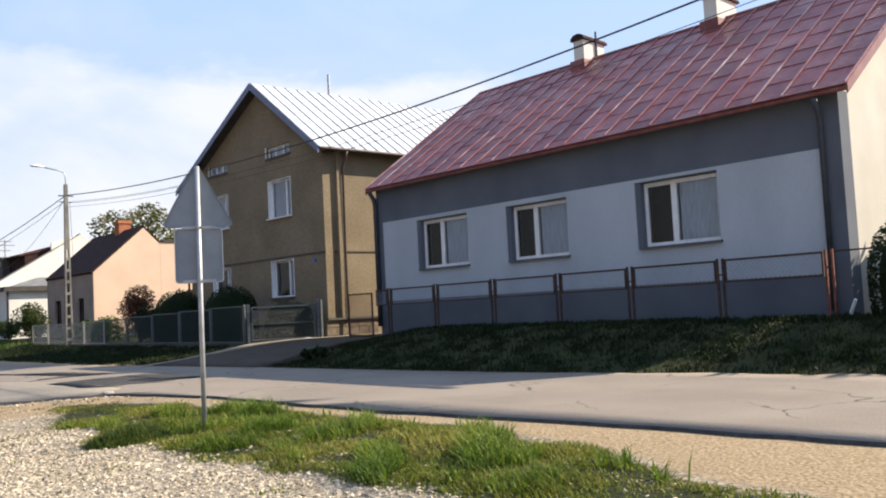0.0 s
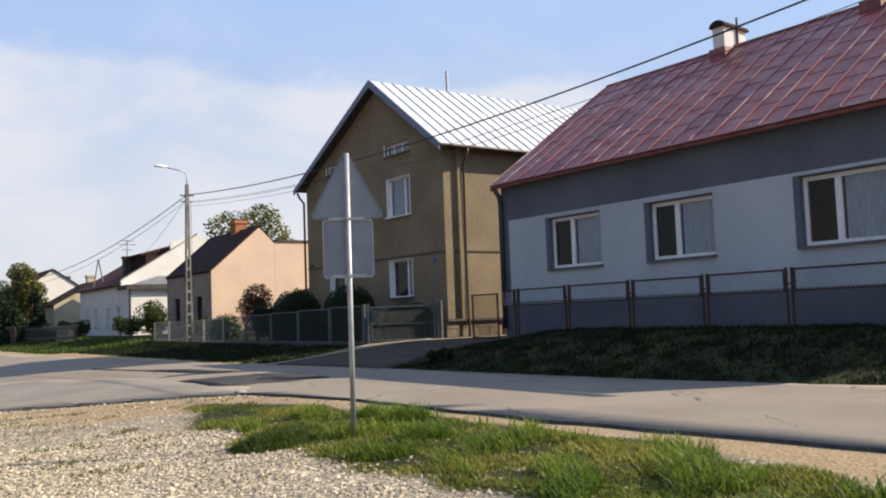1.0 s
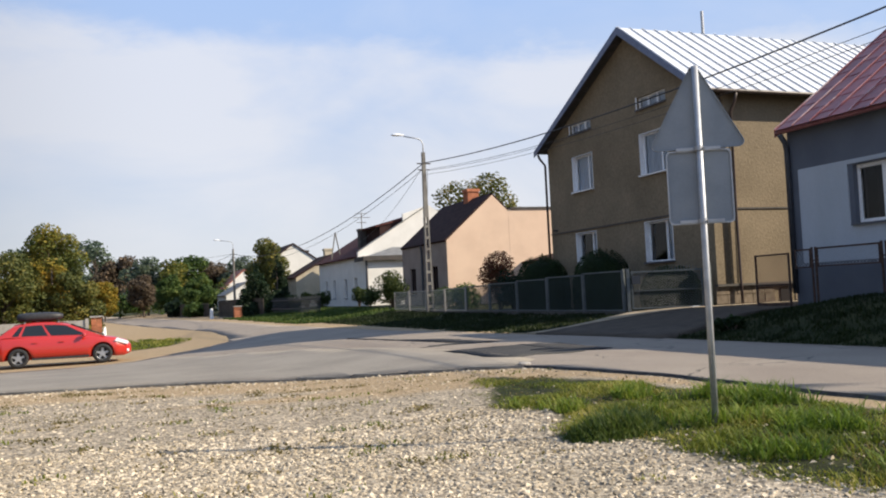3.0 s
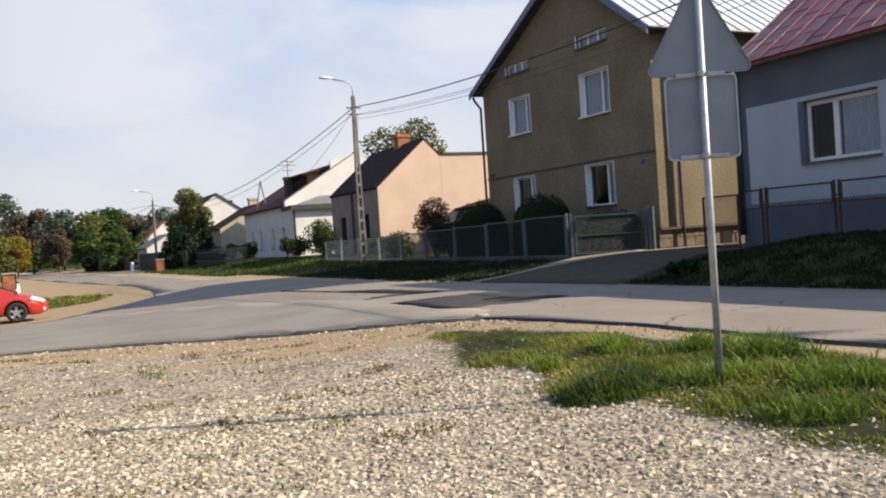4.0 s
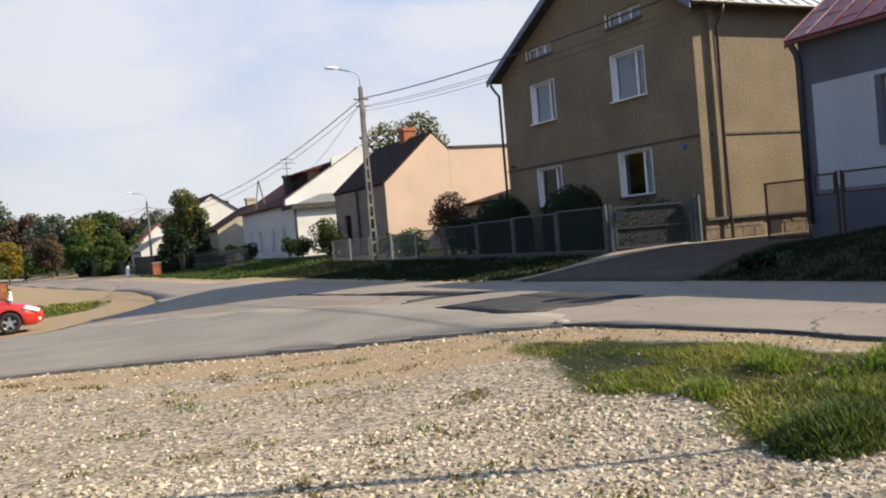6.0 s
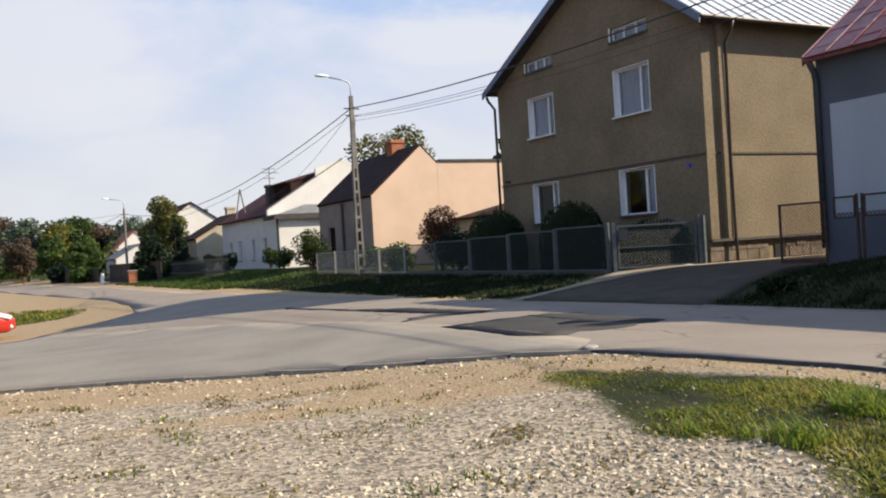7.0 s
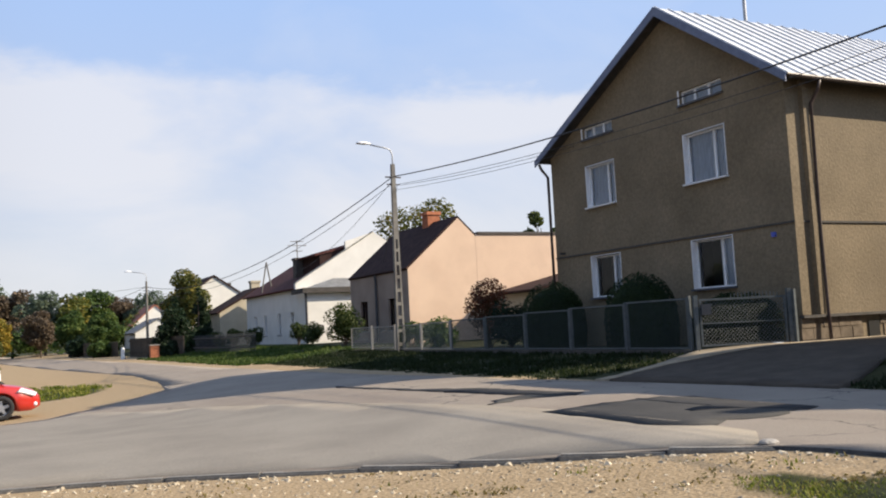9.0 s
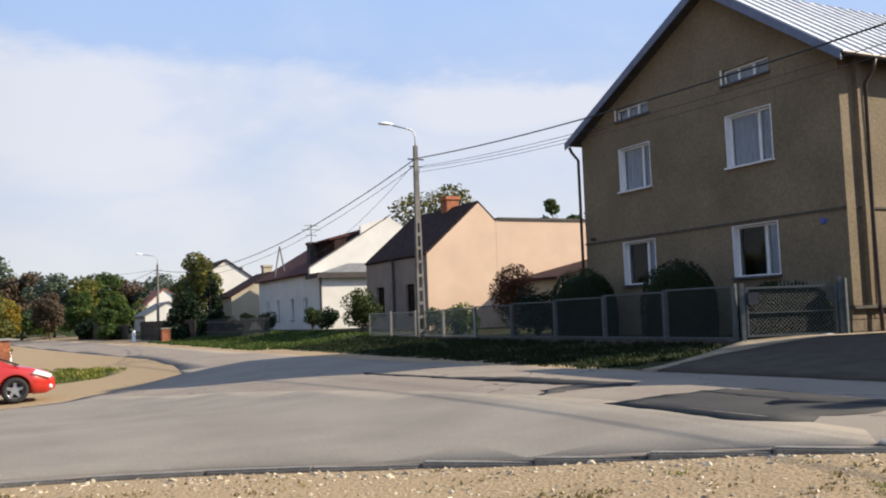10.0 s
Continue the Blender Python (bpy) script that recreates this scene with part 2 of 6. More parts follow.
M_FASCIA = mat("blue_grey_metal", (0.13, 0.16, 0.24), (0.17, 0.2, 0.29), 3, 0.5, 0.05)
M_EAVE = mat("dark_eave", (0.05, 0.045, 0.04), (0.075, 0.065, 0.06), 4, 0.8)
M_BROWNPIPE = mat("brown_pipe", (0.05, 0.035, 0.03), (0.075, 0.05, 0.045), 6, 0.5, 0.05)
M_DARKPIPE = mat("dark_grey_pipe", (0.035, 0.04, 0.05), (0.05, 0.055, 0.065), 6, 0.5, 0.05)
M_FRAME = mat("white_plastic", (0.74, 0.75, 0.77), (0.8, 0.81, 0.82), 5, 0.45, 0.02)
M_CURTAIN = mat("net_curtain", (0.468, 0.559, 0.689), (0.65, 0.754, 0.884), 5, 0.95, 0.5, 14, stretch=(1, 9, 0.4))
# near black in place of the gloom inside a room
M_ROOM = mat("unlit_room_black", (0.03, 0.03, 0.035), (0.05, 0.05, 0.055), 1, 0.95, 0)
M_GLASS = glass_mat("window_glass")
M_SILLD = mat("dark_sill", (0.08, 0.085, 0.1), (0.11, 0.115, 0.13), 5, 0.6, 0.05)
M_CONC = mat("weathered_concrete", (0.29, 0.27, 0.245), (0.38, 0.36, 0.33), 2.5, 0.95, 0.4, 30, stain=0.4, stain_rgb=(0.2, 0.185, 0.165))
M_KERB = mat("worn_grey_kerb", (0.15, 0.142, 0.13), (0.21, 0.2, 0.18), 3, 0.95, 0.4, 40, vary=0.08, stain=0.4, stain_rgb=(0.11, 0.1, 0.09))
M_POLE = mat("old_concrete_pole", (0.14, 0.13, 0.12), (0.21, 0.2, 0.18), 2, 0.95, 0.4, 30)
M_GALV = mat("galvanised_steel", (0.328, 0.343, 0.367), (0.406, 0.421, 0.445), 9, 0.55, 0.03, 60, metal=0.6, grain=0.06)
M_SIGN = mat("bare_sign_back", (0.17, 0.196, 0.225), (0.208, 0.234, 0.264), 2.5, 0.6, 0.0, 40, metal=0.0, grain=0.03, stain=0.25, stain_rgb=(0.255, 0.289, 0.323))
M_RUST = mat("rusty_red_paint", (0.13, 0.035, 0.025), (0.2, 0.07, 0.045), 12, 0.75, 0.2, 40)
M_RUSTD = mat("dark_rust", (0.045, 0.03, 0.025), (0.09, 0.05, 0.035), 12, 0.85, 0.2, 40)
M_FGREY = mat("grey_fence_paint", (0.0775, 0.093, 0.098), (0.112, 0.127, 0.131), 8, 0.6, 0.1, 40)
M_MESH = mat("green_wire_mesh", (0.0203, 0.0315, 0.027), (0.0315, 0.045, 0.0383), 10, 0.6, 0.0)
M_WIRE = emit_free("black_cable", (0.03, 0.03, 0.035), 0.6)
M_BRICK = mat("orange_brick", (0.35, 0.12, 0.06), (0.45, 0.17, 0.09), 6, 0.9, 0.4, 30, vary=0.2)
M_BARK = mat("bark", (0.08, 0.06, 0.045), (0.13, 0.1, 0.075), 8, 0.95, 0.6, 30)
M_ASPH = mat("sunbleached_asphalt", (0.216, 0.181, 0.15), (0.261, 0.224, 0.184), 0.55, 0.92, 0.5, 55, stain=0.4, stain_rgb=(0.294, 0.257, 0.216), spec=0.2, cracks=0.8)
M_ASPHN = mat("grey_side_asphalt", (0.198, 0.178, 0.152), (0.243, 0.22, 0.187), 0.6, 0.92, 0.5, 60, stain=0.3, stain_rgb=(0.275, 0.248, 0.208), spec=0.2)
M_ASPHD = mat("darker_asphalt", (0.045, 0.044, 0.043), (0.062, 0.06, 0.057), 0.8, 0.92, 0.5, 60, stain=0.25, stain_rgb=(0.105, 0.098, 0.09), spec=0.2)
M_PATCH = mat("tar_patch", (0.028, 0.028, 0.03), (0.042, 0.042, 0.043), 1.6, 0.9, 0.4, 60, stain=0.3, stain_rgb=(0.065, 0.062, 0.06), spec=0.2)
M_EDGE = mat("crumbled_asphalt_edge", (0.04, 0.04, 0.042), (0.075, 0.07, 0.066), 7, 0.95, 0.6, 40)
M_DRIVE = mat("worn_brown_paving", (0.06, 0.049, 0.04), (0.085, 0.07, 0.056), 2.0, 0.95, 0.5, 45, spec=0.15)
M_DUST = mat("dusty_sand", (0.212, 0.17, 0.119), (0.323, 0.264, 0.187), 2.0, 0.95, 0.5, 40, stain=0.5, stain_rgb=(0.119, 0.102, 0.0723))
M_STONE = mat("crushed_limestone", (0.352, 0.293, 0.21), (0.469, 0.4, 0.304), 0.9, 0.95, 0.3, 60, island=0.5, spec=0.15)
M_LEAF = leaf_mat("summer_leaves", (0.03, 0.06, 0.016), (0.065, 0.11, 0.026), (0.15, 0.18, 0.04))
M_LEAFD = leaf_mat("conifer_needles", (0.008, 0.018, 0.009), (0.016, 0.034, 0.014), (0.03, 0.055, 0.02))
M_LEAFY = leaf_mat("autumn_leaves", (0.1, 0.12, 0.02), (0.28, 0.2, 0.03), (0.48, 0.26, 0.03))
M_LEAFO = leaf_mat("turning_leaves", (0.045, 0.07, 0.018), (0.13, 0.14, 0.03), (0.34, 0.24, 0.035))
M_LEAFM = leaf_mat("olive_turning_leaves", (0.04, 0.058, 0.017), (0.11, 0.12, 0.032), (0.3, 0.225, 0.045))
M_LEAFR = leaf_mat("reddish_leaves", (0.03, 0.04, 0.015), (0.1, 0.05, 0.025), (0.2, 0.07, 0.04))
M_LEAFB = leaf_mat("brownish_leaves", (0.07, 0.055, 0.04), (0.12, 0.09, 0.06), (0.18, 0.125, 0.08))
# paler, bluer green: the haze of distance is mixed into the leaf colour
M_LEAF_HAZE = leaf_mat("hazed_far_leaves", (0.06, 0.09, 0.065), (0.1, 0.135, 0.09), (0.15, 0.18, 0.11))
M_LEAFG = leaf_mat("dull_garden_leaves", (0.02, 0.035, 0.012), (0.05, 0.075, 0.022), (0.12, 0.14, 0.035))
M_HEDGE = leaf_mat("clipped_hedge", (0.008, 0.019, 0.006), (0.017, 0.036, 0.009), (0.036, 0.062, 0.014))
M_GRASS = leaf_mat("grass_blades", (0.055, 0.09, 0.011), (0.165, 0.195, 0.026), (0.42, 0.35, 0.1))
M_GRASSG = leaf_mat("lush_grass_blades", (0.05, 0.1, 0.012), (0.13, 0.2, 0.025), (0.25, 0.28, 0.05))
M_DRY = leaf_mat("dry_trodden_grass", (0.1, 0.09, 0.025), (0.19, 0.15, 0.055), (0.33, 0.25, 0.11))
M_GRASSC = leaf_mat("dark_grass_clump", (0.03, 0.06, 0.012), (0.06, 0.1, 0.02), (0.13, 0.16, 0.04))
# near-black bank blades: the shade on the bank is put into their green
M_GRASS_SHADE = leaf_mat("bank_grass", (0.01, 0.018, 0.005), (0.017, 0.03, 0.008), (0.034, 0.046, 0.013))


def ground_mat():
    """Gravel, trodden dirt and grassy soil, mixed by the weights laid on the ground sheet."""
    m = bpy.data.materials.new("ground_cover")
    m.use_nodes = True
    nt = m.node_tree
    N, L = nt.nodes.new, nt.links.new
    b = nt.nodes["Principled BSDF"]
    geo = N("ShaderNodeNewGeometry")
    at = N("ShaderNodeVertexColor"); at.layer_name = "cover"
    sp = N("ShaderNodeSeparateColor"); L(at.outputs[0], sp.inputs[0])
    v = N("ShaderNodeTexVoronoi"); v.inputs["Scale"].default_value = 24
    L(geo.outputs["Position"], v.inputs["Vector"])
    big = N("ShaderNodeTexNoise"); big.inputs["Scale"].default_value = 0.8; big.inputs["Detail"].default_value = 6
    fine = N("ShaderNodeTexNoise"); fine.inputs["Scale"].default_value = 30; fine.inputs["Detail"].default_value = 4
    L(geo.outputs["Position"], big.inputs["Vector"]); L(geo.outputs["Position"], fine.inputs["Vector"])
    gr = N("ShaderNodeValToRGB")
    gr.color_ramp.elements[0].color, gr.color_ramp.elements[1].color = (0.12, 0.1, 0.074, 1), (0.42, 0.355, 0.265, 1)
    sv = N("ShaderNodeSeparateColor"); L(v.outputs["Color"], sv.inputs[0]); L(sv.outputs[0], gr.inputs[0])

    def ramp(src, a, c, lo=0.35, hi=0.65):
        r = N("ShaderNodeValToRGB")
        r.color_ramp.elements[0].position, r.color_ramp.elements[1].position = lo, hi
        r.color_ramp.elements[0].color, r.color_ramp.elements[1].color = (*a, 1), (*c, 1)
        L(src, r.inputs[0])
        return r.outputs[0]
    dirt = ramp(fine.outputs["Fac"], (0.215, 0.156, 0.092), (0.385, 0.29, 0.18))
    # grassy soil darkened as well, to go with the bank's painted-in shade
    grass = ramp(big.outputs["Fac"], (0.018, 0.024, 0.009), (0.045, 0.046, 0.018))

    def blend(w, a, c):
        x = N("ShaderNodeMix"); x.data_type = 'RGBA'
        L(w, x.inputs["Factor"]); L(a, x.inputs["A"]); L(c, x.inputs["B"])
        return x.outputs["Result"]

    def crisp(w):
        a = N("ShaderNodeMath"); a.operation = 'MULTIPLY_ADD'; a.inputs[1].default_value = 0.9; a.inputs[2].default_value = -0.36
        L(big.outputs["Fac"], a.inputs[0])
        c = N("ShaderNodeMath"); c.operation = 'ADD'; L(w, c.inputs[0]); L(a.outputs[0], c.inputs[1])
        d = N("ShaderNodeMapRange"); d.inputs["From Min"].default_value, d.inputs["From Max"].default_value = 0.3, 0.7
        L(c.outputs[0], d.inputs["Value"])
        return d.outputs[0]
    col = blend(crisp(sp.outputs[1]), gr.outputs[0], dirt)
    col = blend(crisp(sp.outputs[0]), col, grass)
    L(col, b.inputs["Base Color"])
    b.inputs["Roughness"].default_value = 0.95
    b.inputs["Specular IOR Level"].default_value = 0.15
    bp = N("ShaderNodeBump"); bp.inputs["Strength"].default_value = 0.55; bp.inputs["Distance"].default_value = 0.03
    hm = N("ShaderNodeMath"); hm.operation = 'MULTIPLY_ADD'; hm.inputs[1].default_value = 0.35
    L(v.outputs["Distance"], hm.inputs[0]); L(fine.outputs["Fac"], hm.inputs[2])
    L(hm.outputs[0], bp.inputs["Height"]); L(bp.outputs[0], b.inputs["Normal"])
    return m


M_GROUND = ground_mat()


# ---- building helpers ----
def link_mesh(name, bm, material, parent=None, label="", smooth=False):
    me = bpy.data.meshes.new(name)
    bm.normal_update()
    bm.to_mesh(me)
    bm.free()
    for mm in (material if isinstance(material, (list, tuple)) else [material]):
        me.materials.append(mm)
    if smooth:
        for p in me.polygons:
            p.use_smooth = True
    ob = new(name, me)
    if parent is not None:
        ob.parent = parent
        ob.matrix_parent_inverse = world_of(parent).inverted()
    if label:
        ob["label"] = label
    return ob


def world_of(ob):
    m = ob.matrix_basis.copy()
    while ob.parent is not None:
        m = ob.parent.matrix_basis @ ob.matrix_parent_inverse @ m
        ob = ob.parent
    return m


def part(name, bm, material, parent, label="", smooth=False):
    return link_mesh(name, bm, material, parent, label, smooth)


def thing(name, at, label, category, group="", kind=""):
    e = new(name)
    e.empty_display_size = 0.2
    e.matrix_basis = Matrix.Translation(at)
    return tagged(e, label, category, group, kind)


def box(bm, x0, x1, y0, y1, z0, z1, bevel=0.0):
    vs = [bm.verts.new(p) for p in ((x0, y0, z0), (x1, y0, z0), (x1, y1, z0), (x0, y1, z0), (x0, y0, z1), (x1, y0, z1), (x1, y1, z1), (x0, y1, z1))]
    fs = [bm.faces.new([vs[i] for i in f]) for f in ((0, 3, 2, 1), (4, 5, 6, 7), (0, 1, 5, 4), (1, 2, 6, 5), (2, 3, 7, 6), (3, 0, 4, 7))]
    if bevel:
        es = list({e for f in fs for e in f.edges})
        bmesh.ops.bevel(bm, geom=es, offset=bevel, segments=2, affect='EDGES', profile=0.7)
    return vs


def obox(*a, bevel=0.0):
    bm = bmesh.new()
    box(bm, *a, bevel=bevel)
    return bm


def tube(bm, pts, r, n=8, r2=None, cap=True):
    """A round bar along points; r to r2."""
    pts = [Vector(p) for p in pts]
    rings = []
    for i, p in enumerate(pts):
        d = (pts[min(i + 1, len(pts) - 1)] - pts[max(i - 1, 0)]).normalized()
        a = d.orthogonal().normalized() if abs(d.z) < 0.99 else Vector((1, 0, 0))
        if i and rings:
            a = (last_a - d * last_a.dot(d)).normalized()
        last_a = a
        c = d.cross(a)
        rr = r if r2 is None else r + (r2 - r) * i / max(1, len(pts) - 1)
        rings.append([bm.verts.new(p + (a * math.cos(t) + c * math.sin(t)) * rr) for t in (2 * math.pi * k / n for k in range(n))])
    for A, B in zip(rings, rings[1:]):
        for k in range(n):
            bm.faces.new((A[k], A[(k + 1) % n], B[(k + 1) % n], B[k]))
    if cap:
        bm.faces.new(rings[0][::-1]); bm.faces.new(rings[-1])
    return bm


def otube(pts, r, n=8, r2=None):
    return tube(bmesh.new(), pts, r, n, r2)


def prism(bm, pts, offset):
    """A flat polygon given depth."""
    A = [bm.verts.new(p) for p in pts]
    B = [bm.verts.new(Vector(p) + Vector(offset)) for p in pts]
    n = len(pts)
    bm.faces.new(A); bm.faces.new(B[::-1])
    for i in range(n):
        bm.faces.new((A[i], B[i], B[(i + 1) % n], A[(i + 1) % n]))
    bmesh.ops.recalc_face_normals(bm, faces=bm.faces)
    return bm


def oprism(pts, offset):
    return prism(bmesh.new(), pts, offset)


class Face:
    """A wall's plane: u along it, v up, d inward."""
    def __init__(self, origin, along, inward):
        self.o, self.u, self.d = Vector(origin), Vector(along), Vector(inward)

    def p(self, u, v, d=0.0):
        return self.o + self.u * u + Vector((0, 0, v)) + self.d * d

    def block(self, bm, u0, u1, v0, v1, d0, d1):
        vs = [bm.verts.new(self.p(*c)) for c in ((u0, v0, d0), (u1, v0, d0), (u1, v0, d1), (u0, v0, d1), (u0, v1, d0), (u1, v1, d0), (u1, v1, d1), (u0, v1, d1))]
        fs = [bm.faces.new([vs[i] for i in f]) for f in ((0, 3, 2, 1), (4, 5, 6, 7), (0, 1, 5, 4), (1, 2, 6, 5), (2, 3, 7, 6), (3, 0, 4, 7))]
        bmesh.ops.recalc_face_normals(bm, faces=fs)
        return vs

    def wall(self, width, v0, v1, holes, thick=0.35, gable=None):
        """A wall with openings that go through it; gable: (u, v) points above v1 that top it."""
        bm = bmesh.new()
        us = sorted({0.0, width, *(h[0] for h in holes), *(h[1] for h in holes)})
        vs = sorted({v0, v1, *(h[2] for h in holes), *(h[3] for h in holes)})
        grid = {}

        def vert(u, v, d):
            k = (round(u, 4), round(v, 4), d)
            if k not in grid:
                grid[k] = bm.verts.new(self.p(u, v, d))
            return grid[k]
        for a, b in zip(us, us[1:]):
            for c, e in zip(vs, vs[1:]):
                if any(h[0] <= a and b <= h[1] and h[2] <= c and e <= h[3] for h in holes):
                    continue
                for d in (0.0, thick):
                    bm.faces.new([vert(a, c, d), vert(b, c, d), vert(b, e, d), vert(a, e, d)])
        for h in holes:
            ring = [(h[0], h[2]), (h[1], h[2]), (h[1], h[3]), (h[0], h[3])]
            for (a, c), (b, e) in zip(ring, ring[1:] + ring[:1]):
                bm.faces.new([vert(a, c, 0.0), vert(b, e, 0.0), vert(b, e, thick), vert(a, c, thick)])
        for (a, c), (b, e) in (((0, v0), (width, v0)), ((0, v0), (0, v1)), ((width, v0), (width, v1))):
            bm.faces.new([vert(a, c, 0.0), vert(b, e, 0.0), vert(b, e, thick), vert(a, c, thick)])
        if not gable:
            bm.faces.new([vert(0, v1, 0.0), *[vert(u, v1, 0.0) for u in us[1:-1]], vert(width, v1, 0.0), vert(width, v1, thick), *[vert(u, v1, thick) for u in us[-2:0:-1]], vert(0, v1, thick)])
        if gable:
            for d in (0.0, thick):
                bm.faces.new([vert(u, v1, d) for u in us] + [bm.verts.new(self.p(u, v, d)) for u, v in gable])
        bmesh.ops.recalc_face_normals(bm, faces=bm.faces)
        return bm


def window(parent, F, u0, u1, v0, v1, recess=0.16, split=(), bars=(), sill=M_SILLD, sill_out=0.06, curtain=0.6, frame_m=None, fw=0.075):
    """A white framed window set in an opening, with panes, a net curtain and a sill."""
    d0, d1 = recess, recess + 0.07
    cuts = [u0 + fw] + [u0 + (u1 - u0) * s for s in split] + [u1 - fw]
    rows = [v0 + fw] + [v0 + (v1 - v0) * s for s in bars] + [v1 - fw]
    holes = []
    for i, (a, b) in enumerate(zip(cuts, cuts[1:])):
        for j, (c, e) in enumerate(zip(rows, rows[1:])):
            holes.append((a + (fw * .75 if i else 0) - u0, b - (fw * .75 if i < len(cuts) - 2 else 0) - u0, c + (.025 if j else 0), e - (.025 if j < len(rows) - 2 else 0)))
    w = part("window", Face(F.p(u0 + .005, 0, d0), F.u, F.d).wall(u1 - u0 - .01, v0 + .005, v1 - .005, [(max(.01, a - .005), b - .005, c, e) for a, b, c, e in holes], 0.07), frame_m or M_FRAME, parent)
    for a, b in zip(cuts, cuts[1:]):
        bm = bmesh.new(); F.block(bm, a, b, v0 + fw, v1 - fw, d0 + 0.03, d0 + 0.036)
        bm.normal_update()
        bmesh.ops.delete(bm, geom=[f for f in bm.faces if f.normal.dot(F.d) > 0.9], context='FACES_ONLY')
        pn = part("pane", bm, M_GLASS, w)
        pn.visible_shadow = False
    # shallow box behind the glass, its darkness painted on as for an unlit room
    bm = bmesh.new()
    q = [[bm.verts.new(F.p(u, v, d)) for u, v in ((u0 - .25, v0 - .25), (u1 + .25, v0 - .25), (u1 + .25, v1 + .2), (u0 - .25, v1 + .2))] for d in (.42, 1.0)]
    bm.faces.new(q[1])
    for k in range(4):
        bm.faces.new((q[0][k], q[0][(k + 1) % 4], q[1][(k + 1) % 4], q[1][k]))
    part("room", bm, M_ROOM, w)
    if curtain:
        bm = bmesh.new()
        nn = 40
        lo, hi = u0 + .02, u0 + .02 + (u1 - u0 - .04)
        rows = []
        for k in range(int(curtain * nn) + 1):
            u = lo + (hi - lo) * k / nn
            dd = d1 + 0.03 + 0.014 * math.sin(k * 1.9) + 0.008 * math.sin(k * 0.7)
            rows.append((bm.verts.new(F.p(u, v0 + .04, dd)), bm.verts.new(F.p(u, v1 - .02, dd))))
        for a, b in zip(rows, rows[1:]):
            bm.faces.new((a[0], b[0], b[1], a[1]))
        part("curtain", bm, M_CURTAIN, w, smooth=True)
    if sill:
        bm = bmesh.new(); F.block(bm, u0 - 0.06, u1 + 0.06, v0 - 0.045, v0 + 0.004, -sill_out, recess + 0.02)
        part("sill", bm, sill, w)
    return w


def roof_slab(bm, a, b, c, d, thick):
    """A roof plane through four corners, given thickness downward along its normal."""
    a, b, c, d = map(Vector, (a, b, c, d))
    n = (b - a).cross(d - a).normalized()
    if n.z < 0:
        n = -n
    prism(bm, [a, b, c, d], -n * thick)
    return n


# ---- the lie of the land ----
def ss(a, b, x):
    t = min(1.0, max(0.0, (x - a) / (b - a)))
    return t * t * (3 - 2 * t)


def lie(x, y):
    z = 0.18 * ss(2.5, 7.0, x)
    z -= 0.2 * ss(20, 34, y) * (1 - ss(3.0, 10.5, x)) * (1 - 0.55 * ss(37, 52, y))
    z -= 0.2 * (1 - ss(-1, 6, x)) * ss(22, 34, y) * (1 - 0.7 * ss(40, 60, y))
    low = 0.4 + 0.2 * ss(40, 60, y)
    w = ss(17.2, 22.0, y)
    z += 0.78 * ss(11.9, 15.2, x) * (1 - w) + low * ss(10.6, 16.6, x) * w
    return z


XS = [-900, -500, -250, -120, -70, -45, -32, -24, -18, -14, -11] + [-9 + 0.35 * i for i in range(81)] + [20, 21.5, 23.5, 26, 30, 36, 45, 60, 90, 150, 300, 600, 900]
YS = [-500, -200, -90, -50, -30, -20, -14, -10, -7, -5, -3.5] + [-2.5 + 0.35 * i for i in range(120)] + [40, 41, 42, 43, 44, 46, 48, 50, 53, 56, 60, 65, 70, 80, 90, 105, 120, 150, 200, 300, 500, 1200, 2500]
VERGE_L = [(-20, 5.2), (0, 4.9), (4.8, 4.5), (7.0, 4.45), (8.8, 4.25), (10.4, 4.15), (11.1, 3.95), (12.3, 4.35), (13.4, 4.4), (15.0, 4.8), (16.4, 5.3)]
VERGE_R = [(-20, 5.6), (0, 5.2), (3.6, 5.55), (5.1, 6.2), (7.5, 6.6), (12.6, 6.4), (14.5, 6.1), (16.4, 5.3)]


def lerp_list(rows, y):
    if y <= rows[0][0]:
        return rows[0][1]
    for (a, p), (b, q) in zip(rows, rows[1:]):
        if y <= b:
            return p + (q - p) * (y - a) / (b - a)
    return rows[-1][1]


NEAR_EDGE = [(-30, 35.2), (-10, 25.6), (-3.4, 22.0), (-1.4, 21.2), (0.6, 20.65), (1.5, 20.25), (2.7, 19.6), (3.4, 19.15), (4.1, 18.45), (5.0, 17.8), (5.6, 17.25), (6.25, 16.6), (6.9, 16.0)]


def edge_y(x):
    """The near edge of the side road."""
    return lerp_list(NEAR_EDGE, x)


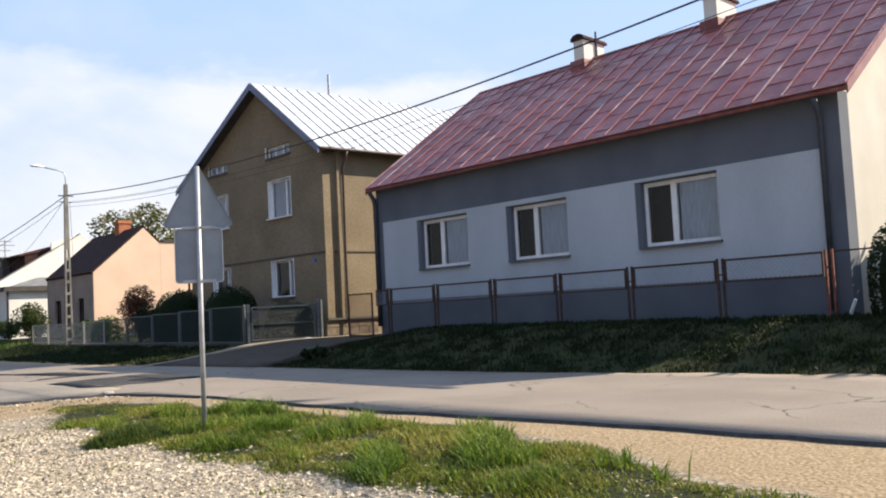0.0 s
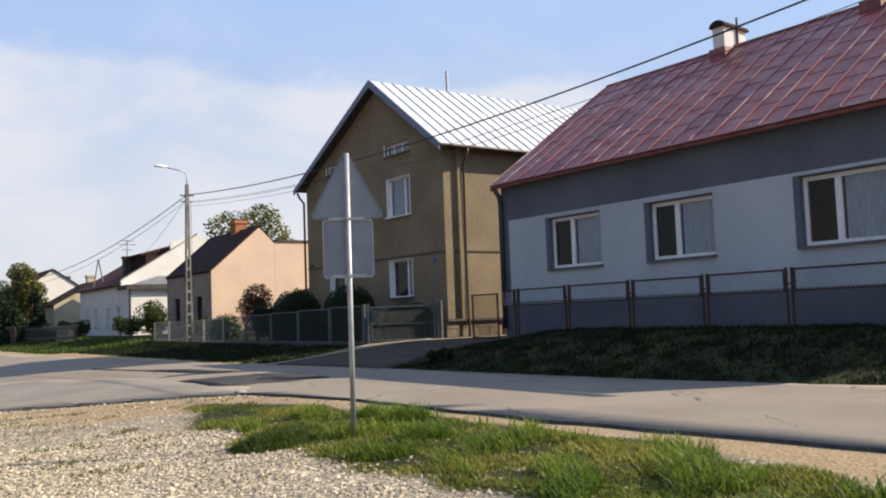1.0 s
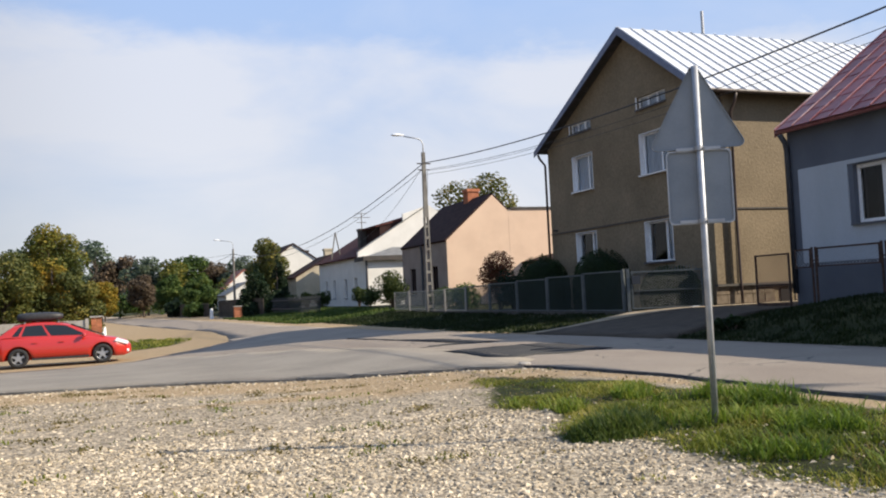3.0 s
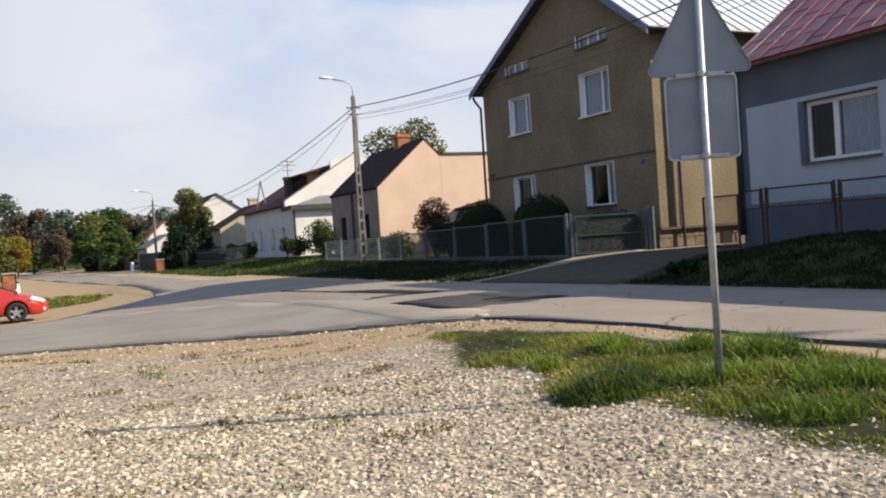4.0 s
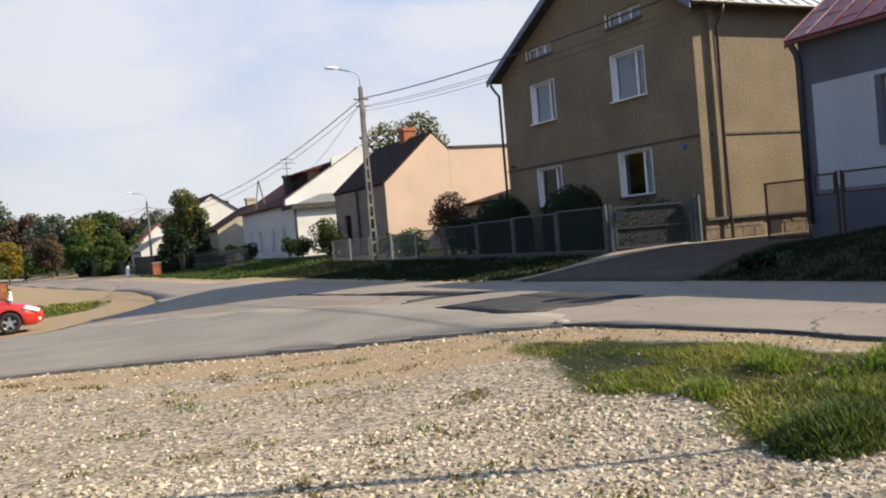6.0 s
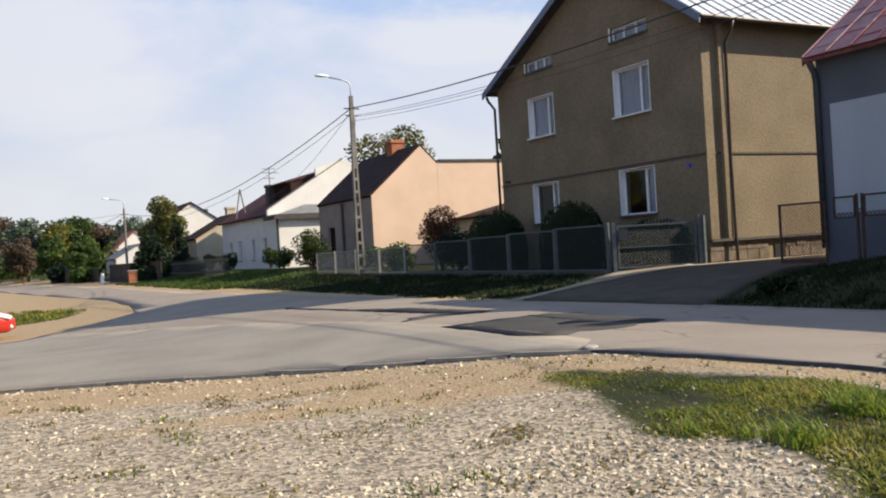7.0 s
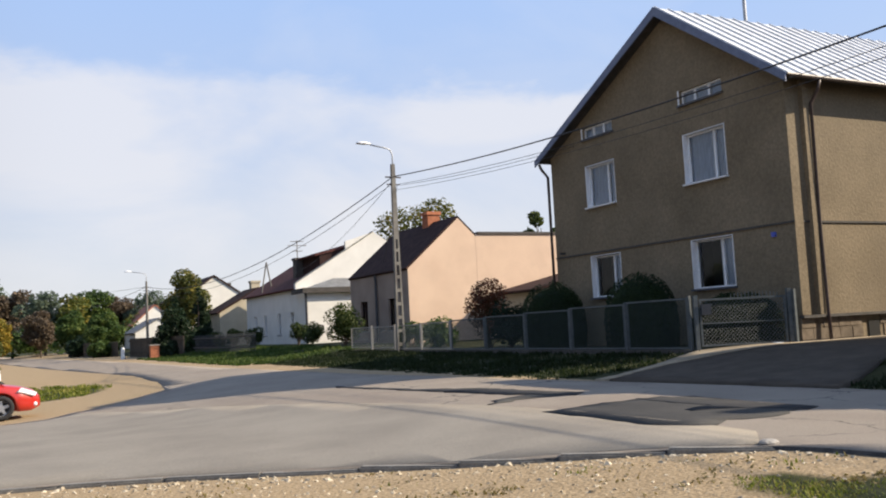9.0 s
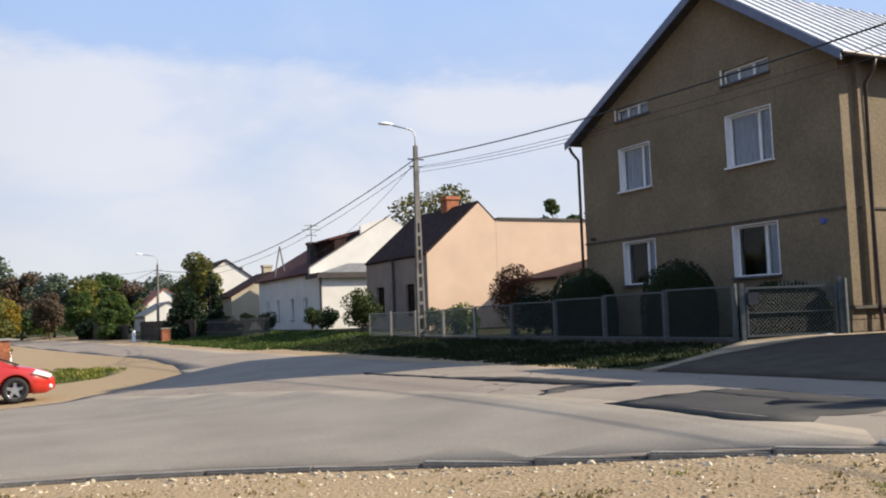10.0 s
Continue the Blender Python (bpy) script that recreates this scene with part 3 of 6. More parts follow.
def cover(x, y):
    """Weights of grass and dirt."""
    if x > 11.2:
        return 1.0, 0.0
    if y < 17.2 and x > 0.5 and y < 16.8:
        l, r = lerp_list(VERGE_L, y) + 0.38 * noise.noise(Vector((x * 0.8, y * 1.1, 2.0))), lerp_list(VERGE_R, y) + 0.25 * noise.noise(Vector((x, y * 0.9, 5.0)))
        g = min(ss(l - 0.35, l + 0.25, x), 1 - ss(r - 0.2, r + 0.3, x)) * (1 - ss(15.6, 16.6, y))
        d = max(ss(r - 0.2, r + 0.4, x), ss(14.2, 17.0, y + 0.4 * x - 1.2))
        return g, d
    if y < 34 and x < 7:
        d = ss(-3.4, -1.3, y - edge_y(x))
        return 0.0, d
    # beyond the side road: dusty ground, grass island and meadow
    isl = 1 - ss(0.75, 1.15, math.hypot((x - 1.1) / 2.9, (y - 46.2) / 4.0))
    far = max(ss(60, 70, y) * (1 - ss(-3, 0, x)), ss(-5, -9, x) if x < -5 else 0)
    return max(isl, far, 1.0 if y > 150 else 0.0), 1.0


bm = bmesh.new()
lay = bm.loops.layers.color.new("cover")
vv = [[bm.verts.new((x, y, lie(x, y))) for x in XS] for y in YS]
for j in range(len(YS) - 1):
    for i in range(len(XS) - 1):
        f = bm.faces.new((vv[j][i], vv[j][i + 1], vv[j + 1][i + 1], vv[j + 1][i]))
        f.smooth = True
        for lo in f.loops:
            g, d = cover(lo.vert.co.x, lo.vert.co.y)
            lo[lay] = (g, d, 0, 1)
ground = link_mesh("ground", bm, M_GROUND)
tagged(ground, "pale gravel lot with dusty soil and patchy grass", "ground", kind="structure")


def laid(name, outline, lift, material, edge=None, step=1.0, thick=0.12):
    """A flat-lying sheet cut from an outline, draped on the land, with a real edge."""
    bm = bmesh.new()
    bm.faces.new([bm.verts.new((x, y, 0)) for x, y in outline])
    xs, ys = [p[0] for p in outline], [p[1] for p in outline]
    for axis, lo, hi in ((0, min(xs), max(xs)), (1, min(ys), max(ys))):
        c = max(lo, -40) + step
        while c < min(hi, 130):
            no = (1, 0, 0) if axis == 0 else (0, 1, 0)
            co = (c, 0, 0) if axis == 0 else (0, c, 0)
            bmesh.ops.bisect_plane(bm, geom=bm.verts[:] + bm.edges[:] + bm.faces[:], plane_co=co, plane_no=no, dist=1e-4)
            c += step
    for v in bm.verts:
        v.co.z = lie(v.co.x, v.co.y) + lift - 0.032 * ss(31, 35, v.co.y)
    rim = [e for e in bm.edges if len(e.link_faces) == 1]
    for f in bm.faces:
        f.normal_update()
        if f.normal.z < 0:
            f.normal_flip()
        f.smooth = True
    r = bmesh.ops.extrude_edge_only(bm, edges=rim)
    for g in r["geom"]:
        if isinstance(g, bmesh.types.BMVert):
            g.co.z -= thick
        if isinstance(g, bmesh.types.BMFace) and edge is not None and g.calc_center_median().y < 24 and g.calc_center_median().x < 9:
            g.material_index = 1
    bmesh.ops.recalc_face_normals(bm, faces=bm.faces)
    return link_mesh(name, bm, [material, edge] if edge else material)


def ragged(pts, amount, step=0.35, seed=3):
    """An outline with a crumbled, uneven edge."""
    rnd = random.Random(seed)
    out = []
    for (a, b), (c, d) in zip(pts, pts[1:] + pts[:1]):
        n = max(1, min(120, int(math.hypot(c - a, d - b) / step)))
        for k in range(n):
            t = k / n
            j = amount if n > 1 else 0
            out.append((a + (c - a) * t + rnd.uniform(-j, j), b + (d - b) * t + rnd.uniform(-j, j)))
    return out


ROAD = [(8.6, -80), (7.7, 0), (7.45, 4.0), (7.3, 6.5), (6.98, 9.0), (6.9, 13.4), (6.55, 15.6), (6.3, 16.6), (5.6, 17.25), (5.0, 17.8), (4.1, 18.45), (3.4, 19.15), (2.7, 19.6), (1.5, 20.25), (0.6, 20.65), (-1.4, 21.2), (-3.4, 22.0), (-10, 25.6), (-30, 35.2),
        (-30, 43), (-10, 36.4), (-4, 34.6), (-0.4, 34.9), (1.0, 35.3), (1.9, 36.6), (3.3, 38.2), (4.8, 40.0), (5.2, 43.5), (5.3, 50), (4.0, 70), (1.5, 110), (-2.0, 180), (-6, 260), (-1, 260), (3.2, 180), (6.0, 110), (8.2, 70), (8.8, 50), (9.5, 38.6), (10.0, 30.0), (10.45, 26.3), (11.2, 22), (11.45, 17.8), (11.8, 13), (12.3, 8), (12.75, 0), (14.2, -80)]
road = laid("road", ragged(ROAD, 0.045), 0.04, M_ASPH, M_EDGE)
tagged(road, "worn sun-bleached asphalt road with crumbled dark edge", "road", kind="structure")
drive = laid("driveway", ragged([(11.2, 19.9), (10.72, 24.9), (11.9, 25.5), (12.9, 25.75), (15.2, 25.55), (17.42, 25.55), (30, 25.9), (30, 21.6), (15.4, 21.75), (13.4, 20.9)], 0.03), 0.075, M_DRIVE, M_EDGE)
tagged(drive, "dark brownish driveway rising between the houses", "driveway", kind="structure")
side = laid("road_side", [(6.25, 16.78), (6.85, 17.4), (6.98, 18.6), (6.95, 20.7), (6.75, 22.5), (6.2, 24.6), (5.3, 28.0), (4.2, 31.5), (2.5, 35.2), (1.7, 36.0), (1.0, 35.2), (-0.4, 34.8), (-4, 34.5), (-10, 36.3), (-29, 42.4), (-29, 35.0), (-10, 25.75), (-3.4, 22.15), (-1.4, 21.35), (0.6, 20.8), (1.5, 20.4), (2.7, 19.75), (3.4, 19.3), (4.1, 18.6), (5.0, 17.95), (5.6, 17.4)], 0.044, M_ASPHN, step=1.0, thick=0.003)
tagged(side, "light grey asphalt of the side road", "road", kind="structure")
def kerb():
    """Low concrete kerb stones along the side road, a metre long each, with open joints."""
    K = thing("kerb", (0.6, 20.6, 0.0), "low worn grey concrete kerb along the side road", "kerb", kind="structure")
    rnd = random.Random(12)
    pts = [Vector((x, edge_y(x), 0)) for x in (6.25 - 0.1 * k for k in range(150))]
    run, seg = 0.0, [pts[0]]
    for a, b in zip(pts, pts[1:]):
        run += (b - a).length
        if run < 0.98:
            continue
        p, q = seg[0], b
        al = (q - p).normalized()
        F = Face(p + Vector((rnd.uniform(-.006, .006), rnd.uniform(-.006, .006), 0)), al, Vector((-al.y, al.x, 0)) * -1)
        z = lie(*((p + q) / 2).xy)
        m = bmesh.new(); F.block(m, 0.004, (q - p).length - 0.004, z - 0.1, z + 0.046 + rnd.uniform(-.006, .003), -0.04, 0.09)
        bmesh.ops.bevel(m, geom=m.edges[:], offset=0.018, segments=2, affect='EDGES')
        part("kerb_stone", m, M_KERB, K)
        run, seg = 0.0, [b]


kerb()
PATCHES = [(M_ASPHD, 0.0455, [(6.55, 21.05), (7.9, 21.35), (8.5, 21.35), (9.3, 21.0), (8.9, 18.5), (7.85, 18.1), (7.35, 18.35), (6.88, 18.05), (6.56, 18.7)]),
           (M_PATCH, 0.048, [(7.8, 27.5), (8.5, 26.1), (8.85, 23.2), (8.4, 22.8), (7.85, 24.4), (7.5, 27.1), (7.15, 30.6), (7.3, 31.4)]),
           (M_PATCH, 0.049, [(8.5, 21.4), (8.95, 21.35), (9.15, 19.8), (9.1, 18.5), (8.75, 18.4), (8.4, 19.1), (7.8, 19.4), (7.8, 19.65), (8.45, 19.75), (8.4, 20.7)]),
           (M_ASPHD, 0.0465, [(6.7, 22.75), (7.7, 23.1), (8.5, 23.0), (8.3, 24.0), (7.1, 23.3)])]
for k, (pm, lift, pts) in enumerate(PATCHES):
    p = laid("tar_patch", ragged(pts, 0.07, 0.22, seed=k), lift, pm, step=0.7, thick=0.003)
    tagged(p, "dark tar repair patch on the asphalt", "road patch", kind="structure")
kerb_strip = laid("pavement", ragged([(10.7, 24.95), (11.9, 25.5), (12.9, 25.78), (15.2, 25.6), (17.4, 25.6), (22, 25.86), (22, 25.98), (17.4, 25.96), (17.0, 26.05), (14.9, 26.9), (12.9, 26.1), (11.8, 25.75), (10.6, 25.2)], 0.03), 0.085, M_DUST, step=0.6)
tagged(kerb_strip, "narrow dusty sandy edge beside the driveway and house wall", "edging", kind="structure")


# ---- tan two-storey house ----
def tan_house():
    bz = 0.35
    x0, y0, y1, x1 = 17.5, 26.0, 36.3, 29.5
    H = thing("house", (x0, y0, bz), "tan rendered two-storey house with pale tin gable roof", "house")
    F = Face((x0, y0, 0), (0, 1, 0), (1, 0, 0))
    W = y1 - y0
    ym = 29.97 - y0
    sl, sr = (10.37 - 7.1) / (W - ym + 0.3), (10.37 - 7.2) / (ym + 0.5)
    wz, wzl = 7.2 + sr * 0.5 - 0.12, 7.1 + sl * 0.3 - 0.12
    wins = [(2.02, 3.65, 5.13, 6.56), (6.8, 8.33, 5.12, 6.5), (2.02, 3.62, 2.14, 3.53), (6.78, 8.33, 2.14, 3.51)]
    attic = [(2.02, 3.66, 7.42, 7.83), (6.79, 8.36, 7.4, 7.78)]
    front = F.wall(W, bz - 0.3, 8.3, wins + attic, 0.4, None)
    # cut the upper corners off along the roof pitch
    for u, zq, k in ((0.0, wz, -sr), (W, wzl, sl)):
        bmesh.ops.bisect_plane(front, geom=front.verts[:] + front.edges[:] + front.faces[:], plane_co=F.p(u, zq), plane_no=Vector((0, k, 1)).normalized(), clear_outer=True)
    part("wall", front, M_TAN, H)
    zc = 8.3
    top = oprism([F.p((zc - wz) / sr, zc), F.p(W - (zc - wzl) / sl, zc), F.p(ym, wz + sr * ym)], (0.4, 0, 0))
    part("gable", top, M_TAN, H)
    S = Face((x0 + .4, y0, 0), (1, 0, 0), (0, 1, 0))
    part("wall", S.wall(x1 - x0 - 0.8, bz - 0.3, wz, [], 0.4), M_TAN, H)
    B = Face((x0 + .4, y1, 0), (1, 0, 0), (0, -1, 0))
    part("wall", B.wall(x1 - x0 - 0.8, bz - 0.3, wzl, [], 0.4), M_TAN, H)
    K = Face((x1, y0, 0), (0, 1, 0), (-1, 0, 0))
    part("wall", K.wall(W, bz - 0.3, min(wz, wzl), [], 0.4, [(ym, wz + sr * ym)]), M_TAN, H)
    # string course, corner pilasters on the sunny side, plinth
    b = bmesh.new(); F.block(b, -0.04, W + 0.02, 3.59, 3.64, -0.035, 0.0)
    part("string_course", b, M_BAND, H)
    b = bmesh.new(); S.block(b, -0.4, 8, 3.59, 3.64, -0.035, 0.0)
    part("string_course", b, M_BAND, H)
    for a, c, pr in ((-0.4, -0.1, 0.06), (0.16, 0.34, 0.13)):
        b = bmesh.new(); S.block(b, a, c, 1.3, wz - 0.2, -pr, 0.0)
        part("pilaster", b, M_TAN, H)
    b = bmesh.new(); S.block(b, -0.46, 10.5, 1.22, 1.29, -0.15, 0.0)
    part("ledge", b, M_BAND, H)
    rnd = random.Random(4)
    zz = bz - 0.25
    k = 0
    while zz < 1.15:
        uu = -0.45
        hh = min(0.29, 1.22 - zz)
        while uu < 5.2:
            ww = rnd.uniform(0.3, 0.55)
            if not (1.95 < uu + ww and uu < 2.45 and 0.6 < zz + hh and zz < 1.15):
                b = bmesh.new(); S.block(b, uu + .008, uu + ww - .008, zz + .008, zz + hh - .008, -rnd.uniform(0.02, 0.045), 0.03)
                part("stone", b, M_PLINTH, H)
            uu += ww
        zz += hh
    # no hole here: a black block gives the vent its inner darkness
    b = bmesh.new(); S.block(b, 2.0, 2.42, 0.66, 1.06, -0.03, -0.01)
    part("vent", b, emit_free("vent_shade_black", (0.004, 0.004, 0.004), 0.9), H, "cellar vent, its dark opening painted as a black block")
    # windows
    for k, (a, c, d, e) in enumerate(wins):
        window(H, F, a + .03, c - .03, d, e - .02, recess=0.16, split=(0.34,), sill=M_FRAME if k < 2 else M_SILLD, sill_out=0.1, curtain=1.0 if k < 2 else 0.45, fw=0.055)
        # white plastered reveals
        for p, q, r, t in ((a, a + .028, d, e), (c - .028, c, d, e), (a + .03, c - .03, e - .018, e)):
            b = bmesh.new(); F.block(b, p, q, r, t, -0.012, 0.34)
            part("reveal", b, M_FRAME, H, "white painted window reveal")
    for a, c, d, e in attic:
        window(H, F, a, c, d, e, recess=0.09, split=(0.34, 0.67), curtain=1.0, sill_out=0.08, fw=0.055)
        b = bmesh.new(); F.block(b, c + .003, c + .05, d - .02, e + .03, -0.025, 0.0)
        part("reveal", b, M_FRAME, H, "white painted window reveal")
    # roof: boarding, tin panels with standing seams, fascias, gutter
    for side in (-1, 1):
        yb, zb = (y0 - 0.5, 7.2) if side < 0 else (y1 + 0.3, 7.1)
        b = bmesh.new()
        roof_slab(b, (x0 - 0.4, yb, zb), (x1 + 0.4, yb, zb), (x1 + 0.4, y0 + ym, 10.37), (x0 - 0.4, y0 + ym, 10.37), 0.12)
        part("roof", b, M_EAVE, H)
        n = 25
        wpan = (x1 - x0 + 0.84) / n
        me = None
        dv = Vector((0, y0 + ym - yb, 10.37 - zb))
        nn = Vector((1, 0, 0)).cross(dv).normalized()
        if nn.z < 0:
            nn = -nn
        for i in range(n):
            xx = x0 - 0.42 + wpan * i
            if me is None:
                b = bmesh.new()
                prism(b, [Vector((0, 0, 0)) - dv * 0.012, Vector((wpan - 0.006, 0, 0)) - dv * 0.012, Vector((wpan - 0.006, 0, 0)) + dv, dv], nn * 0.012)
                prism(b, [Vector((-0.012, 0, 0)) - dv * 0.012, Vector((0.014, 0, 0)) - dv * 0.012, Vector((0.014, 0, 0)) + dv, Vector((-0.012, 0, 0)) + dv], nn * 0.055)
                o = part("roof_panel", b, M_TIN, H)
                me = o.data
            else:
                o = new("roof_panel", me)
                o.parent = H
                o.matrix_parent_inverse = H.matrix_basis.inverted()
            o.matrix_basis = Matrix.Translation(Vector((xx, yb, zb)) + nn * 0.006)
        # verge boards at both gable ends
        for xe, dx in ((x0 - 0.43, -0.04), (x1 + 0.42, 0.04)):
            lo, hi = Vector((xe, yb + 0.04 * side, zb - 0.0)), Vector((xe, y0 + ym, 10.4))
            part("fascia", oprism([lo, hi, hi - Vector((0, 0, 0.27)), lo - Vector((0, 0, 0.22))], (dx, 0, 0)), M_FASCIA, H)
        b = otube([(x0 - 0.4, yb + 0.02 * side, zb - 0.03), (x1 + 0.4, yb + 0.02 * side, zb - 0.04)], 0.058, 8)
        part("gutter", b, M_BROWNPIPE, H)
    part("downpipe", otube([(18.25, 25.48, 7.12), (18.25, 25.55, 6.9), (18.3, 25.84, 6.6), (18.3, 25.87, 3.5), (18.3, 25.85, 1.4), (18.3, 25.82, 0.45)], 0.045, 8), M_BROWNPIPE, H, smooth=True)
    part("downpipe", otube([(17.2, 36.6, 6.98), (17.25, 36.55, 6.8), (17.42, 36.42, 6.5), (17.42, 36.42, 0.5)], 0.05, 8), M_BROWNPIPE, H, smooth=True)
    part("vent_pipe", otube([(20.72, 29.97, 10.2), (20.72, 29.97, 11.22)], 0.055, 10), M_GALV, H)
    b = obox(17.44, 17.5, 26.55, 26.67, 3.3, 3.42); part("plate", b, emit_free("blue_plate", (0.08, 0.12, 0.5), 0.5), H, "small blue plate on the wall")
    part("bracket", obox(17.3, 17.5, 35.75, 35.8, 3.7, 3.78), M_EAVE, H)
    return H


tan_house()


# ---- long grey single-storey house ----
def grey_house():
    bz = 0.95
    x0, x1, y0, y1 = 16.35, 25.7, 7.3, 21.42
    H = thing("house", (x0, y0, bz), "long grey single-storey house with weathered red tin roof", "house")
    F = Face((x0, y0, 0), (0, 1, 0), (1, 0, 0))
    W = y1 - y0
    wins = [(2.6, 4.5, 2.56, 3.98), (6.65, 8.53, 2.56, 3.93), (10.15, 12.1, 2.58, 3.95)]
    zt = 5.12
    part("wall", F.wall(W, bz - 0.4, zt, wins, 0.4), M_GREYD, H)
    # pale render field, 2.5 cm proud, leaving darker surrounds at the window sides
    holes = [(a - 0.02, c + 0.14, d - 0.02, e + 0.03) for a, c, d, e in wins]
    P = Face((x0 - 0.025, y0 + 0.35, 0), (0, 1, 0), (1, 0, 0))
    pad = P.wall(21.1 - y0 - 0.35, 1.74, 4.08, [(a - .35, b - .35, c, d) for a, b, c, d in holes], 0.024)
    part("render_field", pad, M_GREYW, H, "pale blue-grey rendered panel")
    part("wall", Face((x0 + .4, y0, 0), (1, 0, 0), (0, 1, 0)).wall(x1 - x0 - .8, bz - .6, zt, [], 0.4), M_CREAM, H)
    part("wall", Face((x0 + .4, y1, 0), (1, 0, 0), (0, -1, 0)).wall(x1 - x0 - .8, bz - .6, zt, [], 0.4), M_TAN, H)
    part("wall", Face((x1, y0, 0), (0, 1, 0), (-1, 0, 0)).wall(W, bz - .6, zt, [], 0.4), M_CREAM, H)
    zr, xr = 8.62, (x0 + x1) / 2
    for yy, dy, mm in ((y0, 0.4, M_CREAM), (y1, -0.4, M_TAN)):
        part("gable", oprism([(x0 + .02, yy, zt), (x1 - .02, yy, zt), (xr, yy, zr - 0.16)], (0, dy, 0)), mm, H)
    for a, c, d, e in wins:
        window(H, F, a, c, d, e, recess=0.13, split=(0.6,), sill=M_SILLD, sill_out=0.1, curtain=0.56, fw=0.09)
    # roof
    ea, eb = y0 - 0.3, y1 + 0.05
    ze = 5.12
    for side in (-1, 1):
        xe = x0 - 0.32 if side < 0 else x1 + 0.32
        b = bmesh.new()
        roof_slab(b, (xe, ea, ze), (xe, eb, ze), (xr, eb, zr), (xr, ea, zr), 0.1)
        part("roof", b, M_EAVE, H)
        dv = Vector((xr - xe, 0, zr - ze))
        nn = dv.cross(Vector((0, 1, 0))).normalized()
        if nn.z < 0:
            nn = -nn
        cols, rows = 24, 8
        cw = (eb - ea) / cols
        rnd = random.Random(8)
        mes = {}
        for i in range(cols):
            shift = 0.5 if i % 2 else 0.0
            cuts = [0.0] + [min(1.0, (k + 1 - shift) / rows) for k in range(rows + (1 if shift else 0))]
            for a, c in zip(cuts, cuts[1:]):
                if c - a < 0.02:
                    continue
                key = round(c - a, 3)
                if key not in mes:
                    b = bmesh.new()
                    q = dv * (c - a)
                    prism(b, [Vector((0, 0.004, 0)) - dv * 0.006 + nn * 0.013, Vector((0, cw - 0.004, 0)) - dv * 0.006 + nn * 0.013, Vector((0, cw - 0.004, 0)) + q, Vector((0, 0.004, 0)) + q], nn * 0.01)
                    o = part("roof_panel", b, M_REDROOF, H)
                    mes[key] = o.data
                else:
                    o = new("roof_panel", mes[key])
                    o.parent = H
                    o.matrix_parent_inverse = H.matrix_basis.inverted()
                o.matrix_basis = Matrix.Translation(Vector((xe, ea + cw * i, ze)) + dv * a + nn * (0.004 + rnd.uniform(0, 0.004)))
        seam = None
        for i in range(cols + 1):
            if seam is None:
                b = bmesh.new()
                prism(b, [Vector((0, -0.013, 0)), Vector((0, 0.013, 0)), Vector((0, 0.013, 0)) + dv, Vector((0, -0.013, 0)) + dv], nn * 0.055)
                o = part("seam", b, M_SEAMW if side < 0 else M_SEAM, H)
                seam = o.data
            else:
                o = new("seam", seam)
                o.parent = H
                o.matrix_parent_inverse = H.matrix_basis.inverted()
            o.matrix_basis = Matrix.Translation(Vector((xe, ea + cw * i, ze)))
        for yy, dy in ((ea - 0.01, -0.03), (eb + 0.01, 0.03)):
            lo, hi = Vector((xe, yy, ze + 0.03)), Vector((xr, yy, zr + 0.05))
            part("fascia", oprism([lo, hi, hi - Vector((0, 0, 0.2)), lo - Vector((0, 0, 0.2))], (0, dy, 0)), M_SEAM, H)
        part("gutter", otube([(xe - 0.05 * -side * -1, ea, ze - 0.05), (xe - 0.05 * -side * -1, eb, ze - 0.05)], 0.06, 8), M_SEAM, H)
    part("ridge_cap", otube([(xr, ea, zr + 0.02), (xr, eb, zr + 0.02)], 0.06, 8), M_SEAM, H)
    for yy in (16.72, 12.3):
        b = obox(xr - 0.45, xr + 0.5, yy - 0.19, yy + 0.19, zr - 0.75, zr + 0.55)
        c = part("chimney", b, M_WHITE, H, "whitewashed chimney with a curved metal cap")
        cap = bmesh.new()
        arc = [(yy + 0.26 * math.cos(t), zr + 0.56 + 0.18 * math.sin(t)) for t in (math.pi * k / 8 for k in range(9))]
        prism(cap, [(xr - 0.52, a, z) for a, z in arc], (1.12, 0, -0.06))
        part("cap", cap, M_DARKROOF, c)
        part("flashing", obox(xr - 0.56, xr + 0.62, yy - 0.27, yy + 0.27, zr - 0.5, zr - 0.06), M_SEAM, c)
    part("stub_pipe", otube([(xr + 0.1, 16.5, zr), (xr + 0.1, 16.5, zr + 0.85)], 0.03, 8), M_DARKPIPE, H)
    part("downpipe", otube([(x0 - 0.3, 7.62, 5.0), (x0 - 0.14, 7.62, 4.75), (x0 - 0.09, 7.62, 4.5), (x0 - 0.09, 7.62, 1.05)], 0.055, 8), M_DARKPIPE, H, smooth=True)
    part("downpipe", otube([(x0 - 0.3, 21.34, 5.0), (x0 - 0.14, 21.35, 4.8), (x0 - 0.09, 21.36, 4.6), (x0 - 0.09, 21.36, 1.0)], 0.07, 8), M_DARKPIPE, H, smooth=True)
    return H


grey_house()


